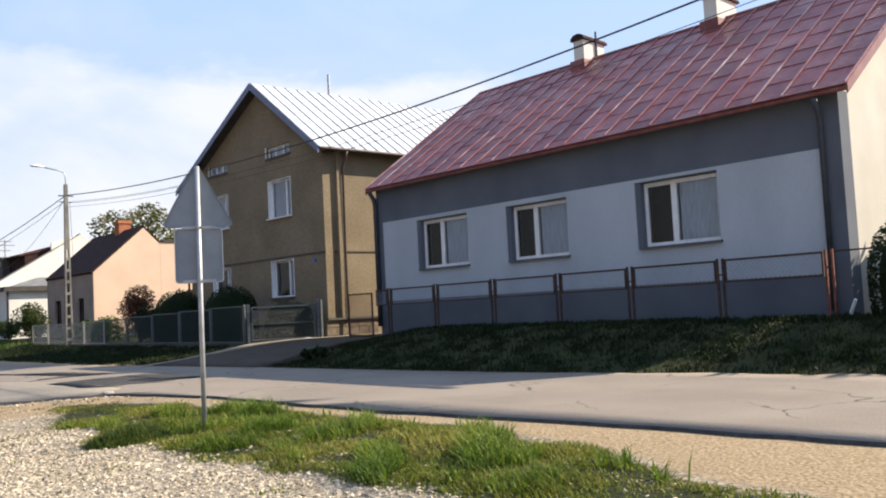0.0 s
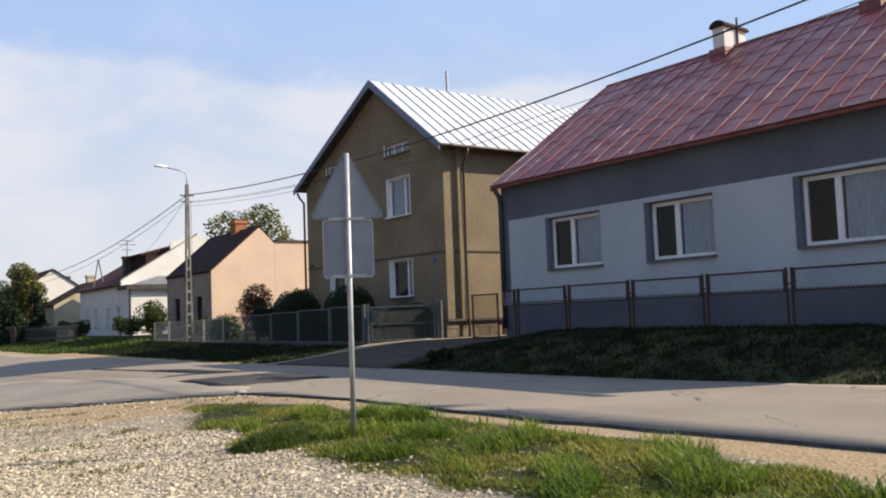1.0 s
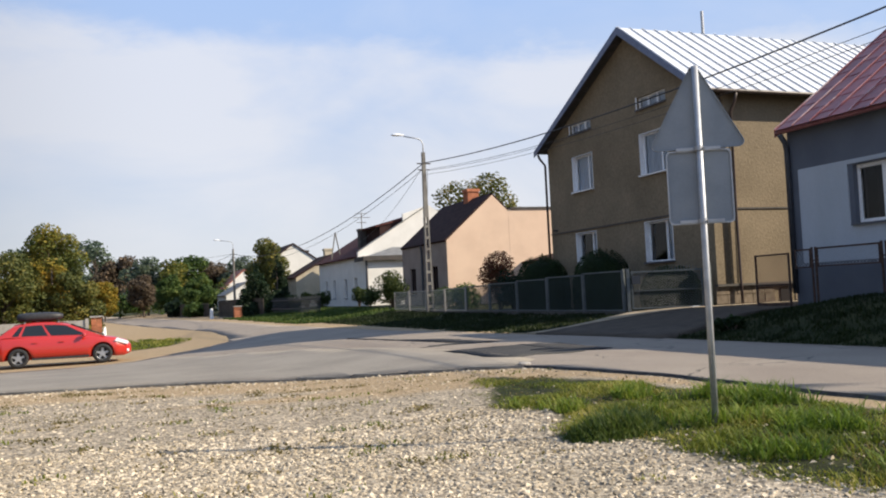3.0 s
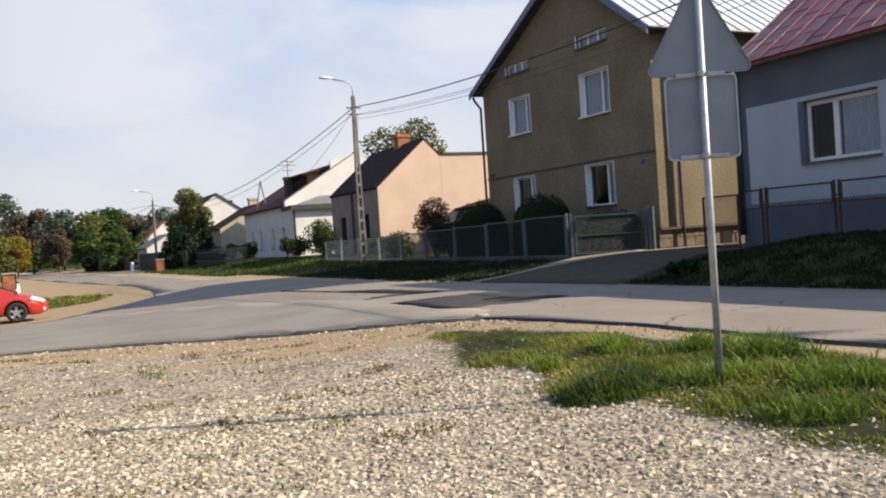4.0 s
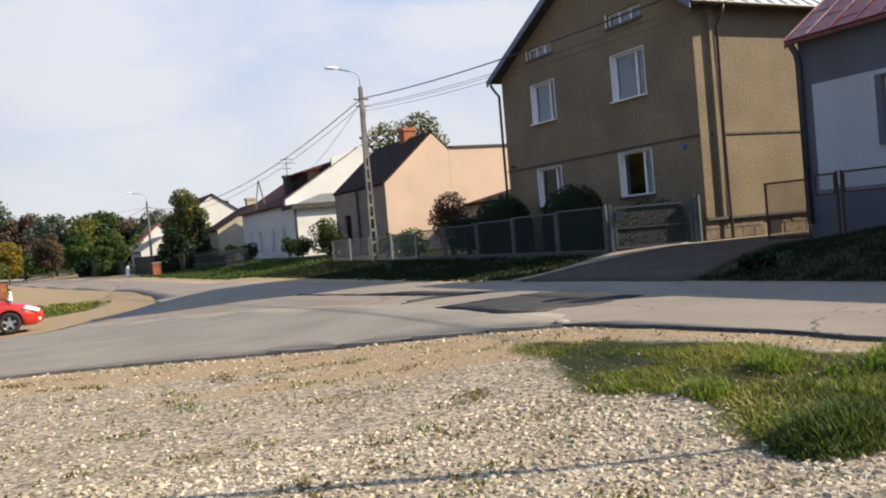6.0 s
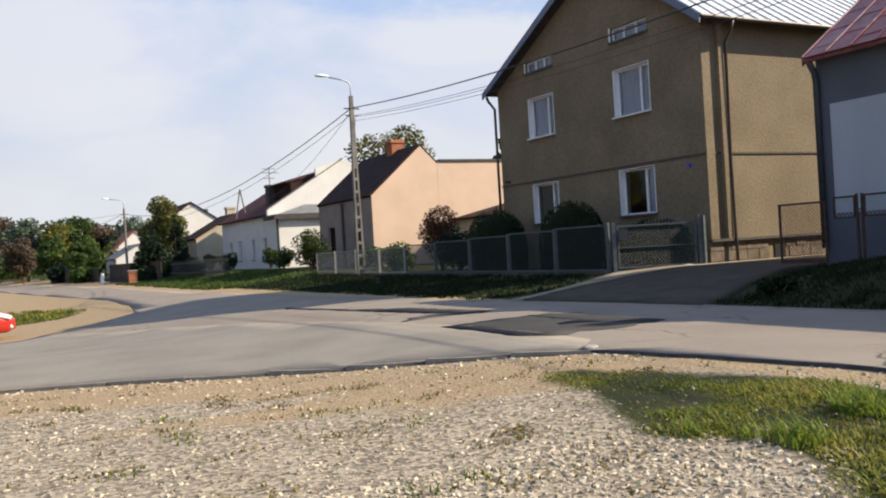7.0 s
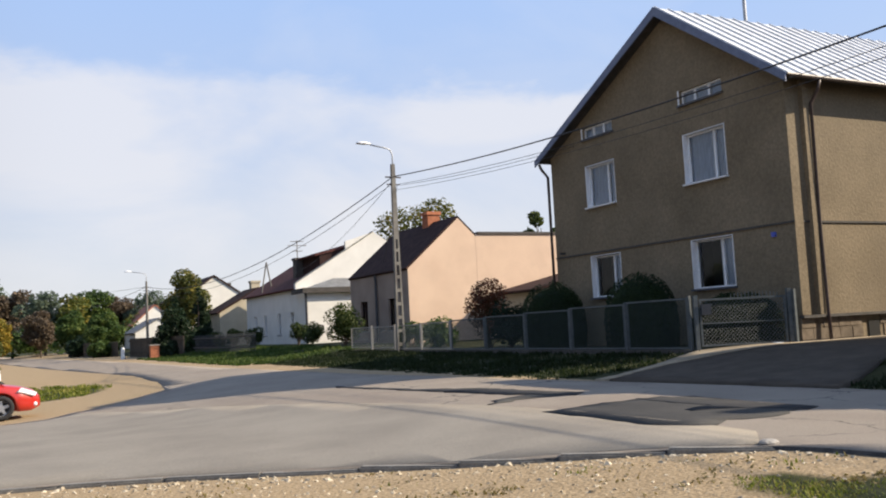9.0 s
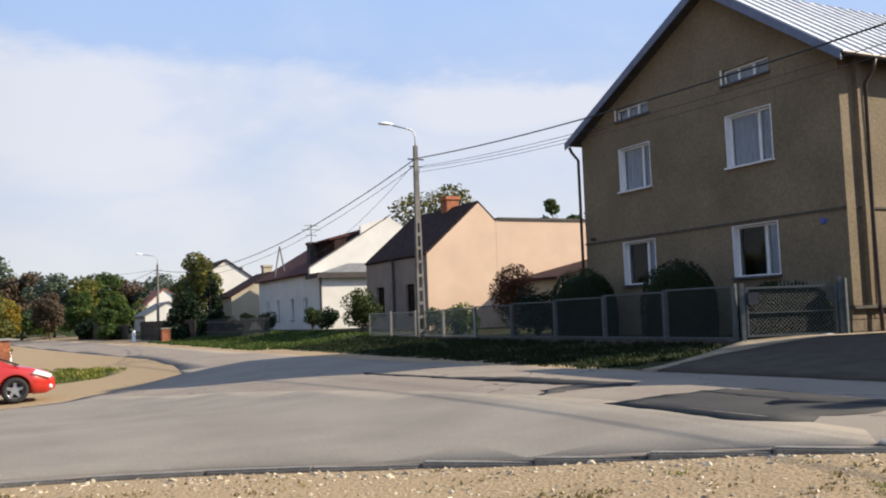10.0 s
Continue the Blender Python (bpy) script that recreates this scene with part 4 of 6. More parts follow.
# ---- houses farther along the street ----
def gable_house(name, label, x0, x1, y0, y1, bz, ze, zr, wall_m, roof_m, ridge='y', xr=None, wins=(), over=0.25, chimney=None, gable_m=None, frame_m=None, verge=None, cw=0.75):
    """A plain house with a pitched roof, its street wall at x0; ridge along y or x."""
    H = thing(name, (x0, y0, bz), label, "house")
    gm = gable_m or wall_m
    F = Face((x0, y0, 0), (0, 1, 0), (1, 0, 0))
    W, D = y1 - y0, x1 - x0
    verge = over * 0.6 if verge is None else verge
    xr = (x0 + x1) / 2 if xr is None else xr
    ym = (y0 + y1) / 2
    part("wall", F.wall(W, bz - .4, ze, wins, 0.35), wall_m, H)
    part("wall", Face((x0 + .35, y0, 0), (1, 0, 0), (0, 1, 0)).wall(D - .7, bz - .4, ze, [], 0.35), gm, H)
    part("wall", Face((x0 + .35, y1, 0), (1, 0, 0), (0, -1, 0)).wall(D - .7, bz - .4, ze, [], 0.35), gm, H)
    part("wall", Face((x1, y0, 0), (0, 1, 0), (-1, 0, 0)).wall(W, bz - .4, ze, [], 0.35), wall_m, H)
    if gable_m:
        part("corner", obox(x0 - .004, x0 + .36, y0 - .008, y0 + .05, bz - .4, ze), gm, H)
    for w in wins:
        window(H, F, *w, recess=0.12, split=(0.5,), curtain=0.0 if frame_m else 0.7, frame_m=frame_m)
    if ridge == 'y':
        for yy, dy in ((y0, 0.35), (y1, -0.35)):
            part("gable", oprism([(x0, yy, ze), (x1, yy, ze), (xr, yy, zr)], (0, dy, 0)), gm, H)
        for a in (x0 - over, x1 + over):
            k = (zr - ze) / abs(xr - (x0 if a < xr else x1))
            zb = ze - k * over
            b = bmesh.new()
            roof_slab(b, (a, y0 - verge, zb + .13), (a, y1 + verge, zb + .13), (xr, y1 + verge, zr + .13), (xr, y0 - verge, zr + .13), 0.13)
            part("roof", b, roof_m, H)
    else:
        for xx, dx in ((x0, 0.35), (x1, -0.35)):
            part("gable", oprism([(xx, y0, ze), (xx, y1, ze), (xx, ym, zr)], (dx, 0, 0)), gm, H)
        for a in (y0 - over, y1 + over):
            k = (zr - ze) / (W / 2)
            zb = ze - k * over
            b = bmesh.new()
            roof_slab(b, (x0 - over, a, zb + .13), (x1 + over, a, zb + .13), (x1 + over, ym, zr + .13), (x0 - over, ym, zr + .13), 0.13)
            part("roof", b, roof_m, H)
    if chimney:
        cx, cy, cz, mm = chimney
        c = part("chimney", obox(cx - cw / 2, cx + cw / 2, cy - .35, cy + .35, cz - 1.6, cz, bevel=0.02), mm, H)
        part("cap", obox(cx - cw / 2 - .06, cx + cw / 2 + .06, cy - .41, cy + .41, cz - 0.12, cz + 0.05), mm, c)
    return H


def pink_house():
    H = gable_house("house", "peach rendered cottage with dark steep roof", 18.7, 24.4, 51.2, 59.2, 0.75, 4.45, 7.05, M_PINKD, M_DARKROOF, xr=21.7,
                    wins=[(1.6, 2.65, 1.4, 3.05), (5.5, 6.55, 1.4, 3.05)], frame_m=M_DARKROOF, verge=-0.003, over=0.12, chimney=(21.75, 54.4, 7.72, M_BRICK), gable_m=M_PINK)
    part("wall", Face((22.7, 51.194, 0), (1, 0, 0), (0, 1, 0)).wall(9.3, 0.5, 6.2, [], 0.35), M_PINK, H)
    part("roof", obox(22.85, 32.2, 51.12, 59.2, 6.2, 6.32), M_EAVE, H)
    part("downpipe", otube([(18.55, 55.2, 4.4), (18.6, 55.2, 4.1), (18.6, 55.2, 0.8)], 0.07, 8), M_DARKPIPE, H)
    # lean-to in front of the gable, shaded by the tan house
    part("lean_to", oprism([(23.8, 47.2, 0.5), (23.8, 47.2, 3.0), (31, 47.2, 4.6), (31, 47.2, 0.5)], (0, 4.0, 0)), M_BEIGE, H)
    b = bmesh.new(); roof_slab(b, (23.4, 46.9, 3.05), (31, 46.9, 4.72), (31, 51.2, 4.72), (23.4, 51.2, 3.05), 0.14)
    part("roof", b, M_DARKROOF, H)


pink_house()


def white_house():
    H = gable_house("house", "white rendered house with maroon roof and dormer", 18.2, 29.2, 67.8, 80.5, 0.75, 4.5, 7.75, M_WHITE, M_MAROON, xr=23.7,
                    wins=[(0.6, 1.6, 1.4, 2.9), (3.6, 4.5, 1.4, 2.9), (7.2, 8.0, 1.4, 2.9), (9.8, 10.6, 1.4, 2.9)], over=0.3, chimney=(19.6, 71.5, 6.75, M_EAVE), cw=0.55)
    # raised gable parapet and dormer
    part("parapet", oprism([(18.0, 67.3, 4.3), (18.0, 67.3, 4.75), (23.7, 67.3, 8.2), (29.4, 67.3, 4.75), (29.4, 67.3, 4.3)], (0, 0.3, 0)), M_WHITE, H)
    part("coping", oprism([(18.0, 67.25, 4.76), (23.7, 67.25, 8.21), (23.7, 67.25, 8.28), (18.0, 67.25, 4.83)], (0, 0.4, 0)), M_GREYROOF, H)
    part("dormer", oprism([(19.9, 67.7, 5.4), (19.9, 67.7, 6.75), (22.0, 67.7, 7.15), (22.0, 67.7, 5.4)], (0, 4.2, 0)), M_DARKROOF, H)
    part("dormer_wall", oprism([(21.6, 67.25, 6.9), (21.6, 67.25, 7.55), (23.7, 67.25, 8.2)], (0, 0.2, 0)), M_WHITE, H)
    b = bmesh.new(); roof_slab(b, (19.5, 67.6, 6.75), (22.4, 67.6, 7.4), (22.4, 72.3, 7.4), (19.5, 72.3, 6.75), 0.14)
    part("roof", b, M_MAROON, H)
    # front annex with a shallow grey roof
    part("annex", obox(18.2, 26, 65.6, 67.8, 0.4, 4.25), M_WHITE, H)
    b = bmesh.new(); roof_slab(b, (17.9, 65.35, 4.3), (26.2, 65.35, 4.3), (26.2, 67.4, 5.1), (20.8, 67.4, 5.1), 0.2)
    part("roof", b, M_GREYROOF, H)
    part("fascia", obox(17.8, 26.2, 65.2, 65.3, 4.02, 4.36), M_EAVE, H)
    part("fascia", obox(17.78, 17.88, 65.3, 67.6, 4.02, 4.34), M_EAVE, H)
    part("downpipe", otube([(18.05, 65.5, 4.1), (18.1, 65.52, 3.8), (18.1, 65.52, 0.8)], 0.08, 8), M_DARKPIPE, H)
    a = part("aerial", otube([(19.9, 72.5, 5.5), (19.9, 72.5, 8.2)], 0.035, 6), M_POLE, H)
    for z, w in ((8.1, 0.5), (7.8, 0.7), (7.4, 0.4)):
        part("rod", otube([(19.9 - w, 72.5, z), (19.9 + w, 72.5, z)], 0.025, 6), M_POLE, a)

    for dx in (-.45, .45):
        part("mast_leg", otube([(18.6 + dx, 76, 4.4), (18.6, 76, 6.9)], 0.05, 6), M_POLE, H)


white_house()
gable_house("house", "beige cottage with dark roof behind a spruce", 16.75, 23.2, 83.5, 88.0, 0.6, 3.5, 5.35, M_BEIGE, M_DARKROOF, ridge='y', xr=20.0, over=0.25, verge=0.15, chimney=(20.4, 86.0, 6.1, M_BEIGE))
gable_house("house", "white gabled house with dark roof", 16.0, 21.7, 94.0, 106.0, 0.5, 5.2, 7.15, M_WHITE, M_DARKROOF, ridge='y', xr=18.8, over=0.2, chimney=(20.6, 97.0, 6.6, M_EAVE))
gable_house("house", "small white house with grey roof far along the street", 15.15, 20.5, 118, 127, 0.2, 2.5, 4.0, M_WHITE, M_GREYROOF, ridge='y', xr=17.8, over=0.25)
gable_house("house", "house with orange tiled roof behind the spruces", 16.5, 22, 129, 138, 0.2, 3.6, 6.0, M_WHITE, mat("red_tiles", (0.3, 0.1, 0.06), (0.4, 0.15, 0.09), 3, 0.8), ridge='y', xr=19.2, over=0.25)


# ---- trees, shrubs and hedges ----
def leaves_mesh(bm, clumps, count, size, rnd, squash=1.0, droop=0.0):
    """Small folded leaf sprays scattered in clumps: (centre, radius)."""
    weights = [r ** 2 for _, r in clumps]
    for (c, r) in rnd.choices(clumps, weights, k=count):
        v = Vector((rnd.gauss(0, 1), rnd.gauss(0, 1), rnd.gauss(0, 1)))
        if v.length < 1e-3:
            continue
        v.normalize()
        p = Vector(c) + Vector((v.x, v.y, v.z * squash)) * r * (0.55 + 0.5 * rnd.random() ** 0.6)
        a = Vector((rnd.uniform(-1, 1), rnd.uniform(-1, 1), rnd.uniform(-0.6, 0.6) - droop)).normalized()
        b = (v + Vector((rnd.uniform(-.7, .7), rnd.uniform(-.7, .7), rnd.uniform(-.3, .9)))).normalized()
        s = a.cross(b)
        if s.length < 0.1:
            continue
        s.normalize()
        z = size * rnd.uniform(0.6, 1.3)
        q = [bm.verts.new(p - a * z), bm.verts.new(p + s * z * 0.55 + b * z * 0.15), bm.verts.new(p + a * z), bm.verts.new(p - s * z * 0.55 + b * z * 0.15)]
        bm.faces.new(q)


def tree(name, label, at, height, width, trunk_h, leaf, count, size, seed, cone=False, group="", n=14, category="tree"):
    rnd = random.Random(seed)
    x, y = at
    z = lie(x, y)
    T = thing(name, (x, y, z), label, category, group)
    bm = bmesh.new()
    lean = rnd.uniform(-.03, .03) * height
    top = Vector((x + lean, y, z + height * 0.8))
    base = Vector((x, y, z - 0.15))
    tube(bm, [base, base.lerp(top, 0.35) + Vector((rnd.uniform(-.1, .1), 0, 0)), base.lerp(top, 0.7), top], max(0.09, height * 0.022), 7, 0.03)
    clumps = []
    for i in range(n):
        if cone:
            t = (i + 0.5) / n
            hz = trunk_h + (height - trunk_h) * t
            rr = width / 2 * (1 - t) ** 0.85 + 0.12
            for k in range(max(1, int(5 * (1 - t)) + 1)):
                an = rnd.uniform(0, 6.28)
                clumps.append((Vector((x + math.cos(an) * rr * 0.6, y + math.sin(an) * rr * 0.6, z + hz - rr * 0.15)), rr * 0.5 + 0.1))
        else:
            an, t = rnd.uniform(0, 6.28), rnd.random()
            hz = trunk_h + (height - trunk_h) * (0.12 + 0.82 * t)
            env = math.sin(math.pi * (0.14 + 0.78 * t)) ** 0.7
            rr = width / 2 * env * rnd.uniform(0.25, 0.75)
            c = Vector((x + math.cos(an) * rr, y + math.sin(an) * rr, z + hz))
            clumps.append((c, width * rnd.uniform(0.13, 0.23) * (0.6 + 0.4 * env)))
            st = base.lerp(top, min(0.95, max(0.2, (hz / height) * 0.85)))
            tube(bm, [st, st.lerp(c, 0.6) + Vector((0, 0, -0.05 * height * 0.2)), c], max(0.03, height * 0.007), 5, 0.012)
    part("trunk", bm, M_BARK, T)
    bm = bmesh.new()
    leaves_mesh(bm, clumps, count, size, rnd, 0.8, 0.5 if cone else 0.0)
    part("crown", bm, leaf, T)
    return T


def shrub(name, label, at, w, d, h, leaf, count, size, seed, n=9, z0=None, category="shrub"):
    """A bush: short stems and a clipped or loose body of leaves."""
    rnd = random.Random(seed)
    x, y = at
    z = lie(x, y) if z0 is None else z0
    T = thing(name, (x, y, z), label, category)
    bm = bmesh.new()
    cl = []
    for i in range(n):
        an, rr = rnd.uniform(0, 6.28), rnd.uniform(0.1, 0.62)
        c = Vector((x + math.cos(an) * rr * w / 2, y + math.sin(an) * rr * d / 2, z + h * rnd.uniform(0.25, 0.72) * (1.1 - 0.4 * rr)))
        cl.append((c, min(w, d, h) * rnd.uniform(0.22, 0.34)))
        tube(bm, [(x + rnd.uniform(-.06, .06), y + rnd.uniform(-.06, .06), z - 0.1), (Vector((x, y, z)) + c) / 2, c], 0.025, 5, 0.01)
    part("stems", bm, M_BARK, T)
    bm = bmesh.new()
    leaves_mesh(bm, cl, count, size, rnd, 0.9)
    part("foliage", bm, leaf, T)
    return T


def dome_hedge(name, label, at, w, d, h, seed):
    """A clipped, dome-topped evergreen: dense small sprays over a dark core."""
    rnd = random.Random(seed)
    x, y = at
    z = lie(x, y)
    T = thing(name, (x, y, z), label, "shrub")
    bm = bmesh.new()
    prof = [(0.96, 0), (1.0, 0.3), (0.97, 0.55), (0.86, 0.75), (0.66, 0.89), (0.36, 0.97), (0.0, 1.0)]
    rings = []
    for r, t in prof[:-1]:
        rings.append([bm.verts.new((x + math.cos(a) * r * w * .46, y + math.sin(a) * r * d * .46, z + t * h * .96)) for a in (2 * math.pi * k / 20 for k in range(20))])
    for A, B in zip(rings, rings[1:]):
        for k in range(20):
            bm.faces.new((A[k], A[(k + 1) % 20], B[(k + 1) % 20], B[k]))
    bm.faces.new(rings[-1])
    part("core", bm, M_HEDGE, T)
    bm = bmesh.new()
    for _ in range(8000):
        a, t = rnd.uniform(0, 6.28), rnd.random()
        for (r0, t0), (r1, t1) in zip(prof, prof[1:]):
            if t <= t1:
                r = r0 + (r1 - r0) * (t - t0) / (t1 - t0)
                break
        wob = 1 + 0.05 * math.sin(3 * a + seed) + rnd.uniform(-.03, .04)
        p = Vector((x + math.cos(a) * r * w * .5 * wob, y + math.sin(a) * r * d * .5 * wob, z + t * h * wob))
        n = Vector((math.cos(a) * (1 - t * .7), math.sin(a) * (1 - t * .7), t)).normalized()
        u = n.orthogonal().normalized()
        q = 0.034 * rnd.uniform(.6, 1.4)
        u2 = (u + n * rnd.uniform(-.5, 1)).normalized()
        s = n.cross(u2).normalized()
        ro = rnd.uniform(0, 6.28)
        e1, e2 = u2 * math.cos(ro) + s * math.sin(ro), -u2 * math.sin(ro) + s * math.cos(ro)
        bm.faces.new([bm.verts.new(p + e1 * q), bm.verts.new(p + e2 * q * .6 + n * .02), bm.verts.new(p - e1 * q), bm.verts.new(p - e2 * q * .6)])
    part("foliage", bm, M_HEDGE, T)
    return T


dome_hedge("topiary", "clipped dark green dome-shaped evergreen behind the fence", (16.1, 34.6), 2.0, 2.1, 2.02, 1)
dome_hedge("topiary", "clipped dark green dome-shaped evergreen behind the fence", (16.1, 30.3), 1.95, 2.0, 1.98, 2)
shrub("shrub", "reddish-brown garden shrub behind the fence", (16.4, 39.4), 1.9, 2.6, 3.0, M_LEAFR, 5200, 0.055, 3, 16)
shrub("shrub", "dark green garden shrub behind the fence", (16.2, 37.6), 1.8, 2.6, 1.7, M_LEAFD, 2200, 0.08, 4, 10)
shrub("shrub", "low yellow-green shrub by the cottage", (16.6, 44.0), 1.6, 3.0, 1.4, M_LEAF, 1500, 0.09, 5, 9)
shrub("shrub", "low green shrub by the cottage", (16.8, 47.0), 1.6, 2.4, 1.2, M_LEAF, 1200, 0.09, 6, 8)
shrub("shrub", "tall leafy shrub at the fence corner", (15.9, 53.0), 1.9, 2.4, 2.6, M_LEAFG, 4200, 0.075, 7, 16)
dome_hedge("hedge", "tall dark evergreen hedge beside the grey house", (16.25, 5.75), 2.6, 2.0, 1.68, 8)
shrub("weed", "dark leafy weed on the grass bank", (12.9, 19.7), 1.3, 2.2, 0.34, M_HEDGE, 900, 0.06, 9, 10)
for k, (x, y) in enumerate(((17.2, 62.0), (17.0, 64.0), (15.8, 70.0), (15.6, 74.5), (15.4, 78.5))):
    shrub("shrub", "garden shrub in front of a house wall", (x, y), 1.3, 2.2, 1.5, M_LEAFG, 1600, 0.08, 20 + k, 10)
tree("spruce", "dark green spruce beside the street", (12.75, 81.5), 4.5, 3.5, 0.1, M_LEAFD, 8000, 0.13, 31, cone=True, n=13)
tree("spruce", "dark green spruce beside the street", (14.95, 82.5), 4.9, 2.0, 0.1, M_LEAFD, 5000, 0.13, 32, cone=True, n=12)
tree("tree", "green tree with yellowing leaves behind the houses", (14.9, 89), 6.5, 5.6, 1.0, M_LEAFM, 8000, 0.15, 34, n=20)
tree("tree", "green and yellow tree behind the cottage", (31.3, 74), 10.5, 9.4, 3.0, M_LEAFM, 9000, 0.17, 35, n=26)
tree("tree", "dark green tree behind the tan house", (44.6, 78), 11.4, 3.6, 2.0, M_LEAFG, 2400, 0.25, 37)
tree("tree", "dark green tree behind the tan house", (50.2, 82), 12.0, 3.6, 2.0, M_LEAFG, 2400, 0.25, 38)
tree("tree", "broad leafy tree beside the hedge and grey house", (20.2, 3.7), 4.3, 5.2, 0.6, M_LEAF, 8000, 0.13, 39, n=26)
# across the side road
tree("poplar", "slim dark green columnar tree", (-7.6, 52), 5.9, 1.75, -0.6, M_LEAFG, 14000, 0.075, 41, n=90)
tree("tree", "broad green tree turning orange", (-4.1, 50), 4.7, 4.4, 0.0, M_LEAFM, 13000, 0.09, 42, n=30)
tree("tree", "tall tree with bright green and golden leaves", (-2.3, 54), 6.0, 4.2, 0.6, M_LEAFO, 12000, 0.095, 43, n=30)
tree("tree", "bushy tree with yellow-green leaves", (-0.9, 50.5), 3.9, 2.8, 0.0, M_LEAFM, 9000, 0.085, 44, n=24)
tree("tree", "thin tree with golden orange leaves", (-2.1, 51.5), 4.7, 2.2, 1.6, M_LEAFY, 3200, 0.09, 48, n=12)
tree("tree", "bright yellow autumn tree", (-7.9, 46), 3.0, 2.2, 0.3, M_LEAFY, 2600, 0.12, 45)
tree("tree", "small orange autumn tree", (-6.3, 50.5), 3.0, 1.4, 0.4, M_LEAFY, 1800, 0.11, 46)
shrub("shrub", "dark green shrub below the trees", (-5.4, 48.0), 4.6, 1.6, 2.2, M_LEAFD, 3200, 0.11, 47, 12)
rnd = random.Random(77)
FAR = [(-6, 150, 14, 13, M_LEAF_HAZE), (0, 165, 16, 15, M_LEAF_HAZE), (3.5, 158, 12, 11, M_LEAFB), (-10, 160, 14, 14, M_LEAF_HAZE), (7.5, 150, 11, 10, M_LEAF_HAZE), (11, 146, 10, 9, M_LEAFO), (14, 150, 11, 10, M_LEAF), (18, 155, 10, 9, M_LEAFB), (-3, 128, 6.5, 6, M_LEAFO), (1.0, 126, 6.5, 5, M_LEAFY), (8.5, 120, 6.2, 5.5, M_LEAF), (11.5, 116, 5.6, 5, M_LEAF), (6, 132, 7, 6, M_LEAFB), (-16, 150, 13, 12, M_LEAF_HAZE), (-22, 145, 12, 12, M_LEAFO), (-30, 150, 12, 13, M_LEAF_HAZE), (22, 150, 10, 10, M_LEAF_HAZE), (9.5, 104, 3.6, 3.4, M_LEAF)]
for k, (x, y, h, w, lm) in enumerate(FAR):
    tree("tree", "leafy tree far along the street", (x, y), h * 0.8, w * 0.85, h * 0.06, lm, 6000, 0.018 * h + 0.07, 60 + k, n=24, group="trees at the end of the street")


# ---- fences ----
def mesh_fence(F, u0, u1, v0, v1, wire, mat_, parent, pitch=0.06):
    """Diamond wire mesh filling a fence bay."""
    bm = bmesh.new()
    w, h = u1 - u0, v1 - v0
    n = int((w + h) / pitch)
    for s in (1, -1):
        for k in range(n):
            c = k * pitch
            a, b = max(0.0, c - h), min(w, c)
            if b - a < 0.01:
                continue
            pa, pb = (a, c - a), (b, c - b)
            if s < 0:
                pa, pb = (w - pa[0], pa[1]), (w - pb[0], pb[1])
            p, q = F.p(u0 + pa[0], v0 + pa[1]), F.p(u0 + pb[0], v0 + pb[1])
            d = (q - p).normalized()
            o = d.cross(F.d).normalized() * wire
            i = F.d * wire
            A = [bm.verts.new(p + e) for e in (o, i, -o, -i)]
            B = [bm.verts.new(q + e) for e in (o, i, -o, -i)]
            for j in range(4):
                bm.faces.new((A[j], A[(j + 1) % 4], B[(j + 1) % 4], B[j]))
    return part("mesh", bm, mat_, parent)


